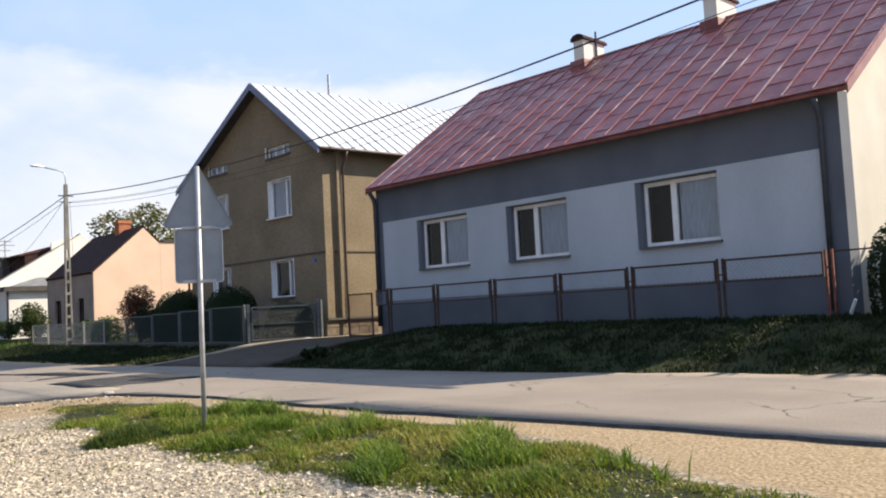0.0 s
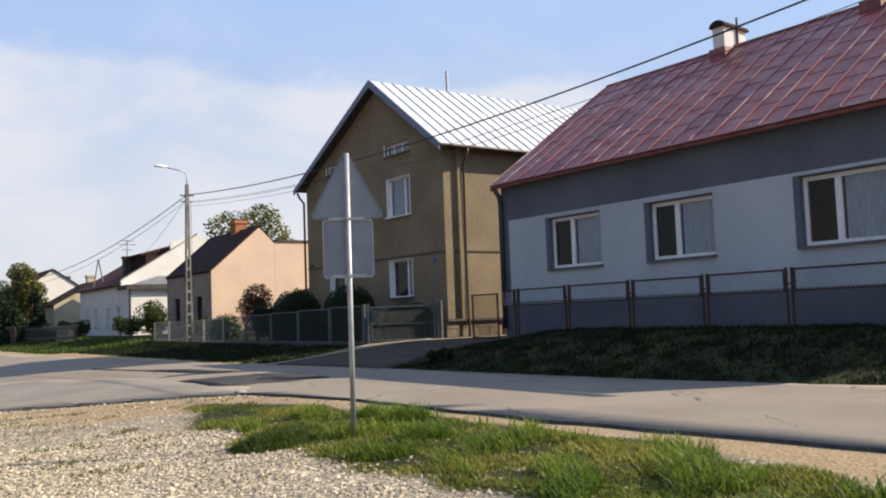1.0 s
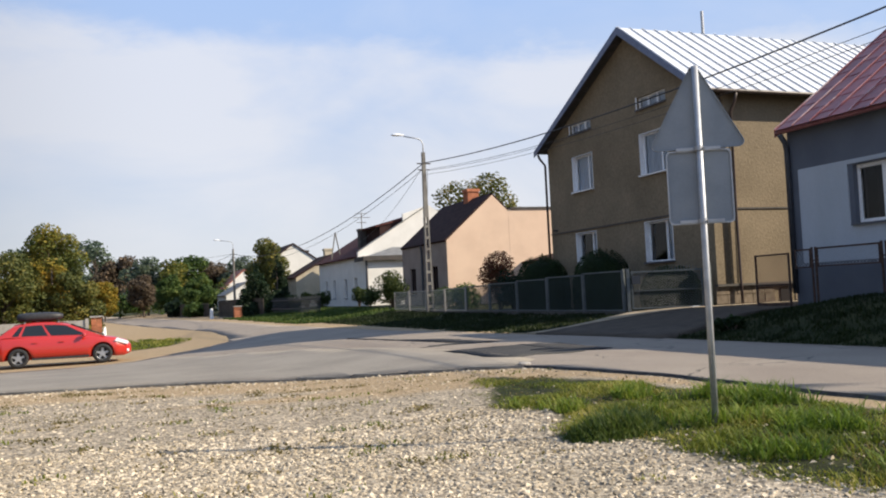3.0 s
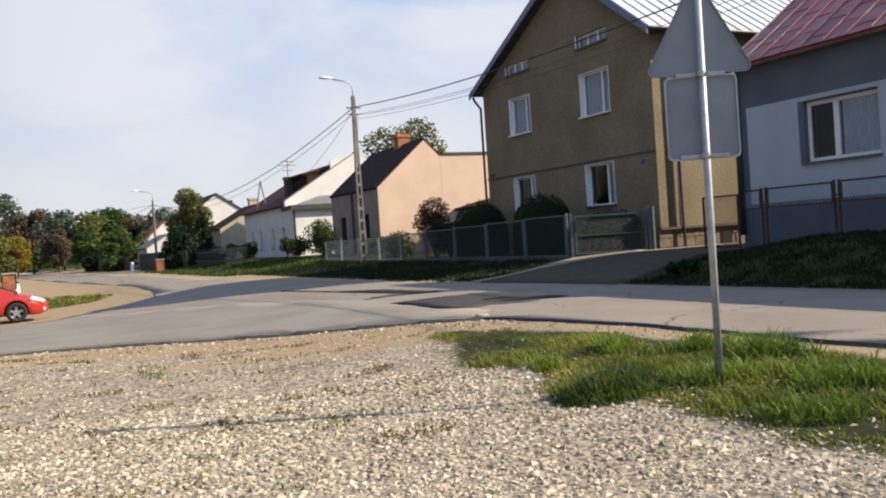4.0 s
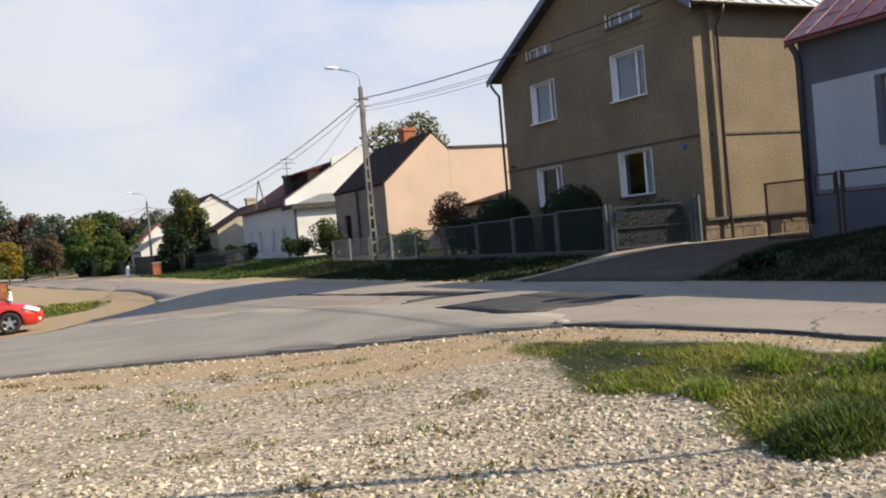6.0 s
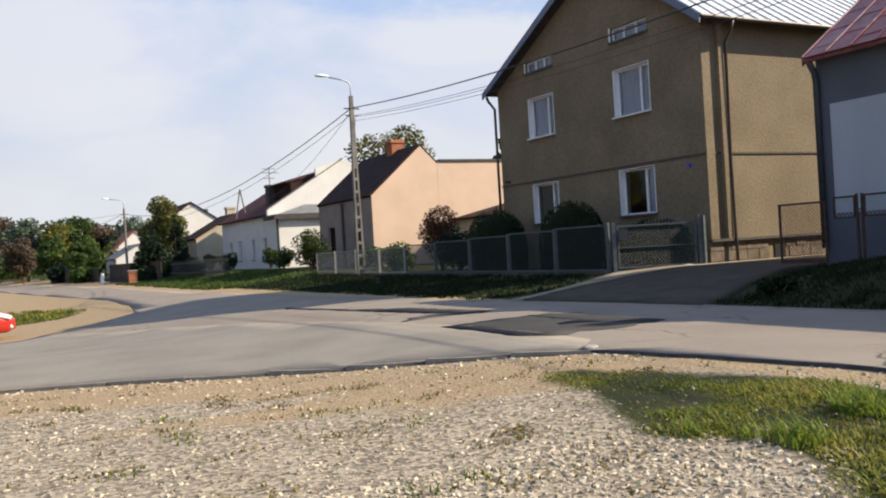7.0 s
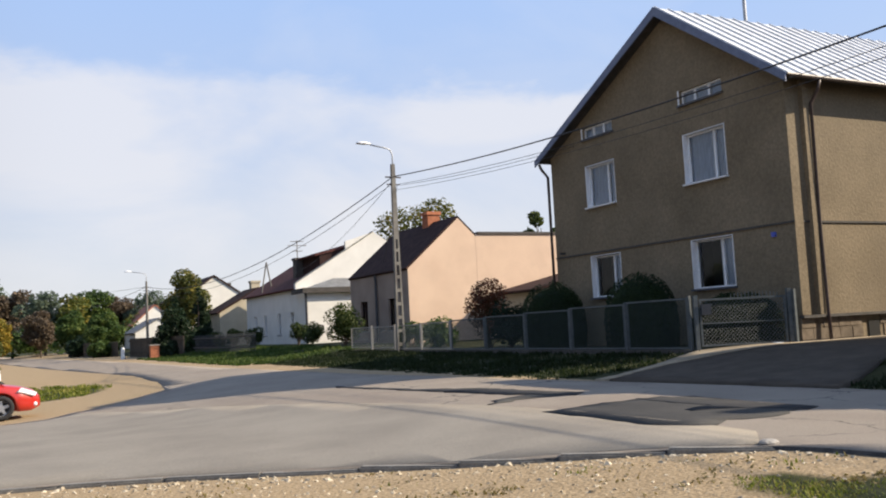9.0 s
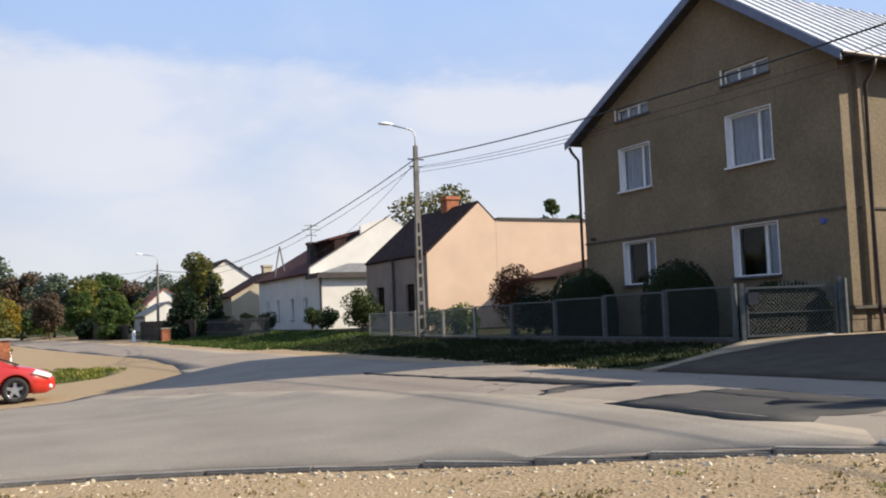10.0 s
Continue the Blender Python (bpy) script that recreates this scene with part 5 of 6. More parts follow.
def grey_fence():
    x = 14.85
    fz = 0.62
    F0 = thing("fence", (x, 27, fz), "grey metal fence with green wire mesh on a low base", "fence")
    y = 27.0
    bays = [2.42, 2.54, 2.46, 2.55, 2.53, 2.5, 2.5, 2.5, 2.5]
    Fc = Face((x, 0, 0), (0, 1, 0), (1, 0, 0))
    for k, w in enumerate(bays):
        z = lie(x, y + w / 2) + 0.12
        top = 1.86 - 0.018 * (y - 27) if y < 40 else 1.6
        a, b = y + 0.06, y + w - 0.06
        part("post", obox(x - .035, x + .035, y - .035, y + .035, z - 0.4, top + 0.04), M_FGREY if y < 38.5 else M_CONC, F0)
        fr = Face((x - .02, a, 0), (0, 1, 0), (1, 0, 0)).wall(b - a, z, top, [(.04, b - a - .04, z + .045, top - .045)], 0.04)
        part("rail", fr, M_FGREY if y < 38.5 else M_CONC, F0)
        mesh_fence(Fc, a + .04, b - .04, z + .045, top - .045, 0.0045, M_MESH if y < 38.5 else M_FGREY, F0, 0.055 if y < 38.5 else 0.07)
        y += w
    part("base", obox(x - .08, x + .08, 26.95, y, 0.2, 0.6), M_BAND, F0)
    # gate: post with letter box, framed mesh leaf towards the house corner
    G = thing("gate", (15.0, 26.8, 0.55), "closed grey metal gate with diamond mesh", "gate")
    p0, p1 = Vector((14.92, 26.86, 0.0)), Vector((17.1, 25.98, 0.0))
    al = (p1 - p0).normalized()
    inn = Vector((-al.y, al.x, 0))
    GF = Face(p0, al, inn)
    L = (p1 - p0).length
    for u, zt in ((0.0, 1.9), (L, 1.98)):
        b = bmesh.new(); GF.block(b, u - .05, u + .05, 0.3, zt, -.05, .05); part("post", b, M_FGREY, G)
    b = Face(GF.p(.09, 0, -.02), al, inn).wall(L - .18, .66, 1.81, [(.05, L - .23, .71, 1.2), (.05, L - .23, 1.225, 1.76)], 0.04)
    part("gate_frame", b, M_FGREY, G)
    mesh_fence(GF, .14, L - .14, .71, 1.76, .005, M_FGREY, G, 0.095)
    b = bmesh.new(); GF.block(b, .1, .34, 1.42, 1.68, -.14, -.03); part("letter_box", b, M_DARKPIPE, G)
    for k in range(14):
        u = 0.9 + k * 0.09
        b = bmesh.new(); GF.block(b, u - .008, u + .008, 1.81, 1.9 + 0.05 * math.sin(k / 13 * math.pi), -.008, .008)
        part("spike", b, M_FGREY, G)
    part("threshold", oprism([p0 + Vector((0, 0, .3)), p1 + Vector((0, 0, .3)), p1 + Vector((0, 0, .64)), p0 + Vector((0, 0, .6))], inn * 0.2), M_CONC, G)
    part("post", obox(17.15, 17.22, 25.86, 25.93, 0.3, 1.95), M_FGREY, G)
    tagged(link_mesh("stone_block", obox(16.55, 16.8, 25.95, 26.1, 0.5, 0.68, bevel=0.03), M_GREYW), "small grey stone block beside the gate", "block")


grey_fence()
# added dark mass that stands for the deep shade behind the gate mesh
dome_hedge("shrub", "low dark evergreen mass added behind the gate to darken the gap", (16.95, 27.7), 0.8, 3.0, 1.3, 12)


def red_fence():
    x = 15.5
    F0 = thing("fence", (x, 7.3, 0.95), "rusty red metal fence with wire mesh panels", "fence")
    ys = [7.3, 9.45, 11.6, 13.62, 15.75, 17.9, 19.9, 20.6]
    Fc = Face((x, 0, 0), (0, 1, 0), (1, 0, 0))
    for k, y in enumerate(ys[:-1]):
        zt = 2.13 - 0.012 * k
        for dy in (-0.06, 0.06):
            part("post", obox(x - .02, x + .02, y + dy - .02, y + dy + .02, lie(x, y) - 0.2, zt + 0.03), M_RUST if k == 0 else M_RUSTD, F0)
        b = bmesh.new()
        Fc.block(b, y - .06, y + .06, zt - .3, zt - .27, -.015, .015)
        part("strap", b, M_RUSTD, F0)
        a, c = y + 0.1, ys[k + 1] - 0.1
        mid = zt - 0.42
        b = Face((x - .018, a, 0), (0, 1, 0), (1, 0, 0)).wall(c - a, mid - .03, zt, [(.03, c - a - .03, mid, zt - .04)], 0.036)
        part("rail", b, M_RUSTD, F0)
        mesh_fence(Fc, a + .03, c - .03, mid, zt - .04, .0055, M_GALV, F0, 0.095)
    # short side panel at the driveway
    a, c = 20.7, 21.9
    b = Face((x - .02, a, 0), (0, 1, 0), (1, 0, 0)).wall(c - a, .72, 2.0, [(.04, c - a - .04, .8, 1.22), (.04, c - a - .04, 1.26, 1.96)], 0.04)
    part("side_panel", b, M_RUSTD, F0)
    mesh_fence(Fc, a + .04, c - .04, 1.26, 1.96, .005, M_RUST, F0, 0.09)
    mesh_fence(Fc, a + .04, c - .04, .82, 1.22, .005, M_RUST, F0, 0.09)
    # far side, running on beside the hedge
    b = bmesh.new(); Fc.block(b, 3.0, 7.2, 2.1, 2.13, -.015, .015); part("rail", b, M_RUSTD, F0)
    part("stake", otube([(15.42, 7.0, lie(15.4, 7.0) - .05), (15.3, 6.8, lie(15.3, 6.8) + .3)], 0.03, 6), M_FRAME, F0, "white broken stake")


red_fence()


# ---- road sign on a steel pole, seen from behind ----
def road_sign():
    px, py = 5.12, 10.41
    pz = lie(px, py)
    S = thing("road_sign", (px, py, pz), "back of a triangular road sign with plate on steel pole", "road sign")
    part("pole", otube([(px, py, pz - 0.3), (px + .005, py, 1.5), (px + .01, py, 3.42)], 0.031, 14), M_GALV, S, smooth=True)
    hd = radians(30)
    n = Vector((math.sin(hd), math.cos(hd), 0))
    r = Vector((n.y, -n.x, 0))
    c0 = Vector((px, py, 0)) + n * 0.055

    def plate(pts, rim, name):
        b = oprism([c0 + r * u + Vector((0, 0, v)) for u, v in pts], n * 0.004)
        o = part(name, b, M_SIGN, S)
        rb = bmesh.new()
        cu, cv = sum(p[0] for p in pts) / len(pts), sum(p[1] for p in pts) / len(pts)
        m = len(pts)
        for i in range(m):
            (a, b1), (c, d1) = pts[i], pts[(i + 1) % m]
            ins = lambda u, v: (u + (cu - u) * rim, v + (cv - v) * rim)
            quad = [(a, b1), (c, d1), ins(c, d1), ins(a, b1)]
            prism(rb, [c0 + r * u + Vector((0, 0, v)) - n * 0.018 for u, v in quad], n * 0.022)
        part("rim", rb, M_SIGN if rim < 0.03 else M_GALV, o)
        return o
    tri = []
    for ang, (u, v) in zip((210, 330, 90), ((-0.37, 2.70), (0.37, 2.70), (0.0, 3.38))):
        for k in range(5):
            t = radians(ang - 60 + 30 * k)
            tri.append((u + 0.05 * math.cos(t), v + 0.05 * math.sin(t)))
    plate(tri, 0.025, "triangle_plate")
    rect = []
    for ang, (u, v) in zip((225, 315, 45, 135), ((-0.255, 1.99), (0.255, 1.99), (0.255, 2.6), (-0.255, 2.6))):
        for k in range(4):
            t = radians(ang - 45 + 30 * k)
            rect.append((u + 0.04 * math.cos(t), v + 0.04 * math.sin(t)))
    plate(rect, 0.04, "square_plate")
    for z in (1.975, 2.65):
        b = bmesh.new()
        tube(b, [(px, py, z - .02), (px, py, z + .02)], 0.04, 14)
        for a, c in ((-.2, .2),):
            p = [c0 - n * .03 + r * a, c0 - n * .03 + r * c]
            prism(b, [p[0] + Vector((0, 0, z - .015)), p[1] + Vector((0, 0, z - .015)), p[1] + Vector((0, 0, z + .015)), p[0] + Vector((0, 0, z + .015))], n * .02)
        part("clamp", b, M_GALV, S)
        part("bolt", otube([Vector((px, py, z)) + r * .05 - n * .05, Vector((px, py, z)) + r * .05 - n * .01], 0.012, 8), M_GALV, S)


road_sign()


# ---- lamp posts and wires ----
def lamp_post(at, top, label, lattice, arm):
    x, y = at
    z = lie(x, y)
    P = thing("street_lamp", (x, y, z), label, "street lamp", "street lamps")
    b = bmesh.new()
    if lattice:
        # pierced concrete mast: two tapering legs joined by rungs
        h0 = top * 0.62
        for s in (-1, 1):
            lo, hi, tp = 0.19, 0.115, 0.07
            prism(b, [(x + s * lo, y - .09, z - .3), (x + s * (lo - .08), y - .09, z - .3), (x + s * (hi - .07), y - .07, h0), (x + s * hi, y - .07, h0)], (0, .16, 0))
        k = z + 0.25
        while k < h0:
            t = (k - z) / (h0 - z)
            w = 0.19 - 0.07 * t - 0.03
            box(b, x - w, x + w, y - .075, y + .055, k, k + 0.13)
            k += 0.55
        prism(b, [(x - .115, y - .07, h0), (x + .115, y - .07, h0), (x + .075, y - .07, top), (x - .075, y - .07, top)], (0, .14, 0))
    else:
        tube(b, [(x, y, z - .3), (x, y, top)], 0.14, 8, 0.09)
    part("mast", b, M_POLE, P)
    ax, ah = arm
    part("arm", otube([(x, y - .02, top - .5), (x, y - .02, top + ah * .55), (x + ax * .08, y - .03, top + ah * .85), (x + ax * .3, y - .05, top + ah * .97), (x + ax, y - .1, top + ah * 1.1)], 0.03, 6), M_GALV, P, smooth=True)
    hb = bmesh.new()
    hx, hz = x + ax, top + ah * 1.1
    sg = -1 if ax < 0 else 1
    secs = [(0, .05, .05), (.1, .09, .07), (.3, .14, .1), (.52, .12, .08), (.62, .05, .04)]
    rings = []
    for d, w, hh in secs:
        rings.append([hb.verts.new((hx + sg * d, y - .1 + w * math.cos(t), hz + .03 + hh * (math.sin(t) if math.sin(t) > 0 else .35 * math.sin(t)))) for t in (2 * math.pi * k / 12 for k in range(12))])
    for A, B in zip(rings, rings[1:]):
        for k in range(12):
            hb.faces.new((A[k], A[(k + 1) % 12], B[(k + 1) % 12], B[k]))
    hb.faces.new(rings[0][::-1]); hb.faces.new(rings[-1])
    bmesh.ops.recalc_face_normals(hb, faces=hb.faces)
    hd = part("lamp_head", hb, M_FRAME, P, "pale grey lamp head", smooth=True)
    part("insulator", otube([(x - .35, y, top - .55), (x + .35, y, top - .55)], 0.03, 6), M_EAVE, P)
    part("insulator", otube([(x - .3, y, top - .85), (x + .3, y, top - .85)], 0.025, 6), M_EAVE, P)
    return P


lamp_post((14.82, 43.9), 8.27, "pierced concrete lamp post with curved lamp arm", True, (-1.0, 0.68))
lamp_post((13.05, 96), 6.95, "concrete street lamp farther along the street", False, (-1.3, 0.8))
lamp_post((7.0, 150), 6.8, "street lamp at the end of the street", False, (-1.2, 0.7))
lamp_post((14.85, -2.5), 8.5, "concrete lamp post carrying the street cables", False, (-1.2, 0.7))


def cable(a, b, sag, r, label):
    bm = bmesh.new()
    a, b = Vector(a), Vector(b)
    tube(bm, [a.lerp(b, t) - Vector((0, 0, 4 * sag * t * (1 - t))) for t in (k / 28 for k in range(29))], r, 5)
    return tagged(link_mesh("cable", bm, M_WIRE), label, "cable", "overhead cables")


cable((14.82, 43.9, 7.75), (14.8, -2.5, 7.98), 1.18, 0.022, "thick black overhead cable between lamp posts")
cable((15.1, 43.9, 7.45), (15.1, -2.5, 7.65), 1.15, 0.009, "thin black overhead wire between lamp posts")
cable((14.95, 43.9, 7.2), (15.0, -2.5, 7.4), 1.15, 0.008, "thin black overhead wire between lamp posts")
cable((15.15, 43.9, 7.4), (17.45, 34.8, 7.3), 0.12, 0.009, "thin wire from the lamp post to the tan house")
cable((14.82, 43.9, 7.75), (13.05, 96, 6.45), 1.7, 0.022, "thick black overhead cable along the street")
cable((14.7, 43.9, 7.4), (12.95, 96, 6.1), 1.8, 0.012, "thin black overhead wire along the street")
cable((15.0, 43.9, 7.4), (18.6, 54, 5.0), 0.2, 0.01, "thin wire from the lamp post to the cottage")
cable((14.8, 43.9, 7.6), (18.8, 70, 5.6), 0.5, 0.01, "thin wire from the lamp post to the white house")
cable((13.05, 96, 6.45), (-14, 105, 6.6), 0.9, 0.012, "thin overhead wire across the street")
cable((13.05, 96, 6.45), (7.0, 150, 6.4), 0.9, 0.02, "overhead cable along the street")


# ---- gravel, grass and loose stones ----
def stones(name, n, region, smin, smax, material, seed, label, keep=None, flat=0.6):
    """Many small angular stones lying on the lot, as one object."""
    rg = np.random.RandomState(seed)
    x0, x1, y0, y1 = region
    xs, ys = rg.uniform(x0, x1, n), rg.uniform(y0, y1, n)
    base = np.array([(1, 0, 0), (-.5, .87, 0), (-.5, -.87, 0), (.35, .2, .8), (-.4, .1, .75), (.1, -.45, .7)], float)
    tris = [(0, 1, 3), (1, 4, 3), (1, 2, 4), (2, 5, 4), (2, 0, 5), (0, 3, 5), (3, 4, 5)]
    V, Fs = [], []
    c = 0
    for x, y, u in zip(xs, ys, rg.rand(n)):
        if keep and not keep(x, y, u):
            continue
        s = smin + (smax - smin) * rg.rand() ** 2.2
        t = rg.rand() * 6.28
        p = (base + rg.uniform(-.28, .28, base.shape)) * (s, s * rg.uniform(.6, 1), s * flat * rg.uniform(.6, 1.2))
        co, si = math.cos(t), math.sin(t)
        q = np.empty_like(p)
        q[:, 0], q[:, 1] = p[:, 0] * co - p[:, 1] * si + x, p[:, 0] * si + p[:, 1] * co + y
        q[:, 2] = p[:, 2] + lie(x, y) - s * 0.12
        V.extend(map(tuple, q))
        Fs.extend((a + c, b + c, d + c) for a, b, d in tris)
        c += 6
    me = bpy.data.meshes.new(name)
    me.from_pydata(V, [], Fs)
    me.materials.append(material)
    return tagged(new(name, me), label, "gravel", kind="stuff")


def on_lot(x, y, u):
    g, d = cover(x, y)
    if y > edge_y(x) - 0.05 or x > 7.35:
        return False
    far = 1.0 if y < 12 else 0.7
    fade = ss(-7.5, -3.0, x) * ss(1.0, 5.5, y)
    return u < far * fade * (1 - 0.93 * g) * (1 - 0.6 * d)


def on_edge(x, y, u):
    g, d = cover(x, y)
    return -0.55 < y - edge_y(x) < 0.0 and u < 0.6


stones("gravel", 105000, (-4.0, 5.6, 3.0, 13.5), 0.011, 0.046, M_STONE, 1, "pale crushed limestone gravel", on_lot)
stones("gravel", 34000, (-7.5, 7.2, 12.5, 21.5), 0.011, 0.04, M_STONE, 2, "pale crushed limestone gravel", on_lot)
stones("rubble", 12000, (-5, 6.6, 16.0, 22.0), 0.015, 0.06, M_STONE, 4, "loose stones along the crumbled road edge", on_edge)


def grass(name, n, region, hmin, hmax, material, seed, label, keep, wide=0.009, bend=0.5):
    """Grass blades of two faces each, as one object."""
    rg = np.random.RandomState(seed)
    x0, x1, y0, y1 = region
    V, Fs = [], []
    c = 0
    tuft = rg.uniform((x0, y0), (x1, y1), (max(8, n // 55), 2))
    for i in range(n):
        tx, ty = tuft[rg.randint(len(tuft))]
        x, y = (tx + rg.normal(0, .11), ty + rg.normal(0, .11)) if rg.rand() < 0.75 else (rg.uniform(x0, x1), rg.uniform(y0, y1))
        k = keep(x, y, rg.rand())
        if not k:
            continue
        h = (hmin + (hmax - hmin) * rg.rand() ** 1.6) * k
        t = rg.rand() * 6.28
        d = np.array((math.cos(t), math.sin(t), 0))
        s = np.array((-d[1], d[0], 0)) * wide * rg.uniform(.7, 1.4)
        b = bend * h * rg.uniform(.2, 1.3)
        o = np.array((x, y, lie(x, y) - .01))
        m, e = o + d * b * .35 + (0, 0, h * .6), o + d * b + (0, 0, h)
        V.extend(map(tuple, (o - s, o + s, m + s * .8, m - s * .8, e)))
        Fs.extend(((c, c + 1, c + 2, c + 3), (c + 3, c + 2, c + 4)))
        c += 5
    me = bpy.data.meshes.new(name)
    me.from_pydata(V, [], Fs)
    me.materials.append(material)
    return tagged(new(name, me), label, "grass", kind="stuff")


def on_verge(x, y, u):
    g, d = cover(x, y)
    g += 0.6 * noise.noise(Vector((x * 1.7, y * 1.7, 0)))
    bare = noise.noise(Vector((x * 2.6, y * 2.6, 4.0)))
    if g < 0.45 or y > 16.4 or bare + 0.7 * (u - .5) > 0.26:
        return 0
    hum = 0.4 + 0.95 * max(0.0, noise.noise(Vector((x * 1.1, y * 1.1, 7.0))) + 0.3)
    return hum * (1.0 if y < 12.5 else 0.75 if y < 14 else 0.5) * min(1.0, 0.35 + 1.3 * (g - 0.45))


def on_tufts(x, y, u):
    if y > edge_y(x) - 0.45 or x > 6.9:
        return 0
    v = noise.noise(Vector((x * 1.1, y * 1.7, 3.0)))
    return 0.8 if v > 0.26 else 0


def on_bank(x, y, u):
    edge = 11.5 + 0.055 * (13 - y) if y < 26 else 10.6
    if 20.3 < y < 26.6 and x > 10.9 and not (y < 21.2 and x > 13.5):
        return 0
    if x < edge + 0.1 + 0.25 * noise.noise(Vector((y * 2, 0, 0))):
        return 0
    return 0.9 if x > edge + 0.6 else 0.5


def on_dirt(x, y, u):
    if y > edge_y(x) - 0.2 or x > 6.9:
        return 0
    v = noise.noise(Vector((x * 1.0, y * 2.2, 9.0)))
    return 1.0 if v > 0.16 + 0.25 * (u - .5) else 0


def on_tall(x, y, u):
    g, d = cover(x, y)
    v = noise.noise(Vector((x * 1.5, y * 1.5, 21.0)))
    return 0.8 + v if g > 0.7 and v > 0.14 else 0


grass("verge_grass", 125000, (3.4, 6.9, 2.0, 16.5), 0.025, 0.115, M_GRASS, 11, "ragged green verge grass with dry yellow blades", on_verge, wide=0.0065, bend=1.2)
grass("dry_verge_grass", 26000, (3.4, 6.9, 2.0, 16.6), 0.02, 0.085, M_DRY, 20, "dry brown blades among the verge grass", lambda x, y, u: on_verge(x, y, u) if noise.noise(Vector((x * 1.9, y * 1.9, 31.0))) > 0.02 else 0, wide=0.007, bend=1.4)
grass("grass_tufts", 15000, (-3.0, 6.4, 5.0, 18.5), 0.02, 0.075, M_GRASS, 12, "sparse short grass tufts growing in the gravel", on_tufts)
grass("bank_grass", 46000, (11.0, 15.6, 1.0, 21.3), 0.04, 0.13, M_GRASS_SHADE, 13, "grass on the bank below the fence, shade darkened into its green", on_bank, wide=0.013)
grass("bank_grass", 34000, (10.2, 14.8, 26.6, 50.0), 0.05, 0.15, M_GRASS_SHADE, 14, "grass strip below the grey fence, shade darkened into its green", on_bank, wide=0.017)
grass("grass_clump", 5200, (3.7, 4.9, 10.3, 11.3), 0.12, 0.3, M_GRASSC, 15, "dense dark clump of long grass in the verge", lambda x, y, u: max(0.0, 1.0 - ((x - 4.3) / .55) ** 2 - ((y - 10.8) / .42) ** 2), wide=0.007, bend=0.9)
grass("dry_grass", 26000, (-4.0, 6.6, 10.0, 20.4), 0.012, 0.05, M_DRY, 16, "flattened dry grass in the dusty soil", on_dirt, wide=0.012, bend=1.6)
grass("verge_tall_grass", 24000, (4.2, 6.6, 4.0, 13.0), 0.07, 0.19, M_GRASSG, 17, "taller lush green tufts in the verge", on_tall, wide=0.0075, bend=1.2)
grass("island_grass", 9000, (-2.6, 4.6, 41.0, 51.5), 0.05, 0.14, M_GRASS, 18, "short bright grass on the traffic island", lambda x, y, u: 1.0 if math.hypot((x - 1.1) / 2.8, (y - 46.2) / 3.8) < 1 else 0, wide=0.02)
grass("bank_grass", 22000, (9.6, 15.5, 50.0, 78.0), 0.08, 0.2, M_GRASSC, 19, "green grass strip before the far houses", lambda x, y, u: 1.0 if x > 9.2 else 0, wide=0.03)
stone = bmesh.new(); bmesh.ops.create_icosphere(stone, subdivisions=2, radius=0.07)
for v in stone.verts:
    v.co = Vector((v.co.x * 1.7, v.co.y, v.co.z * 0.55)) * (1 + 0.25 * noise.noise(v.co * 9)) + Vector((6.32, 16.75, lie(6.3, 16.7) + 0.05))
tagged(link_mesh("stone", stone, M_CONC), "pale flat stone at the road corner", "stone")


# ---- parked cars ----
M_TYRE = mat("tyre_rubber", (0.018, 0.018, 0.019), (0.03, 0.03, 0.031), 20, 0.9, 0.2)
M_RIM = emit_free("alloy_rim", (0.5, 0.51, 0.53), 0.3, 0.8)
M_CARGLASS = emit_free("tinted_car_glass", (0.012, 0.015, 0.018), 0.04)
M_BLACKP = mat("black_plastic", (0.02, 0.02, 0.022), (0.035, 0.035, 0.037), 12, 0.5, 0.05)
M_HEADL = emit_free("headlight_lens", (0.75, 0.77, 0.8), 0.08)
M_TAILL = emit_free("tail_light_lens", (0.5, 0.02, 0.02), 0.1)
M_PLATEW = emit_free("plate_white", (0.7, 0.7, 0.68), 0.5)


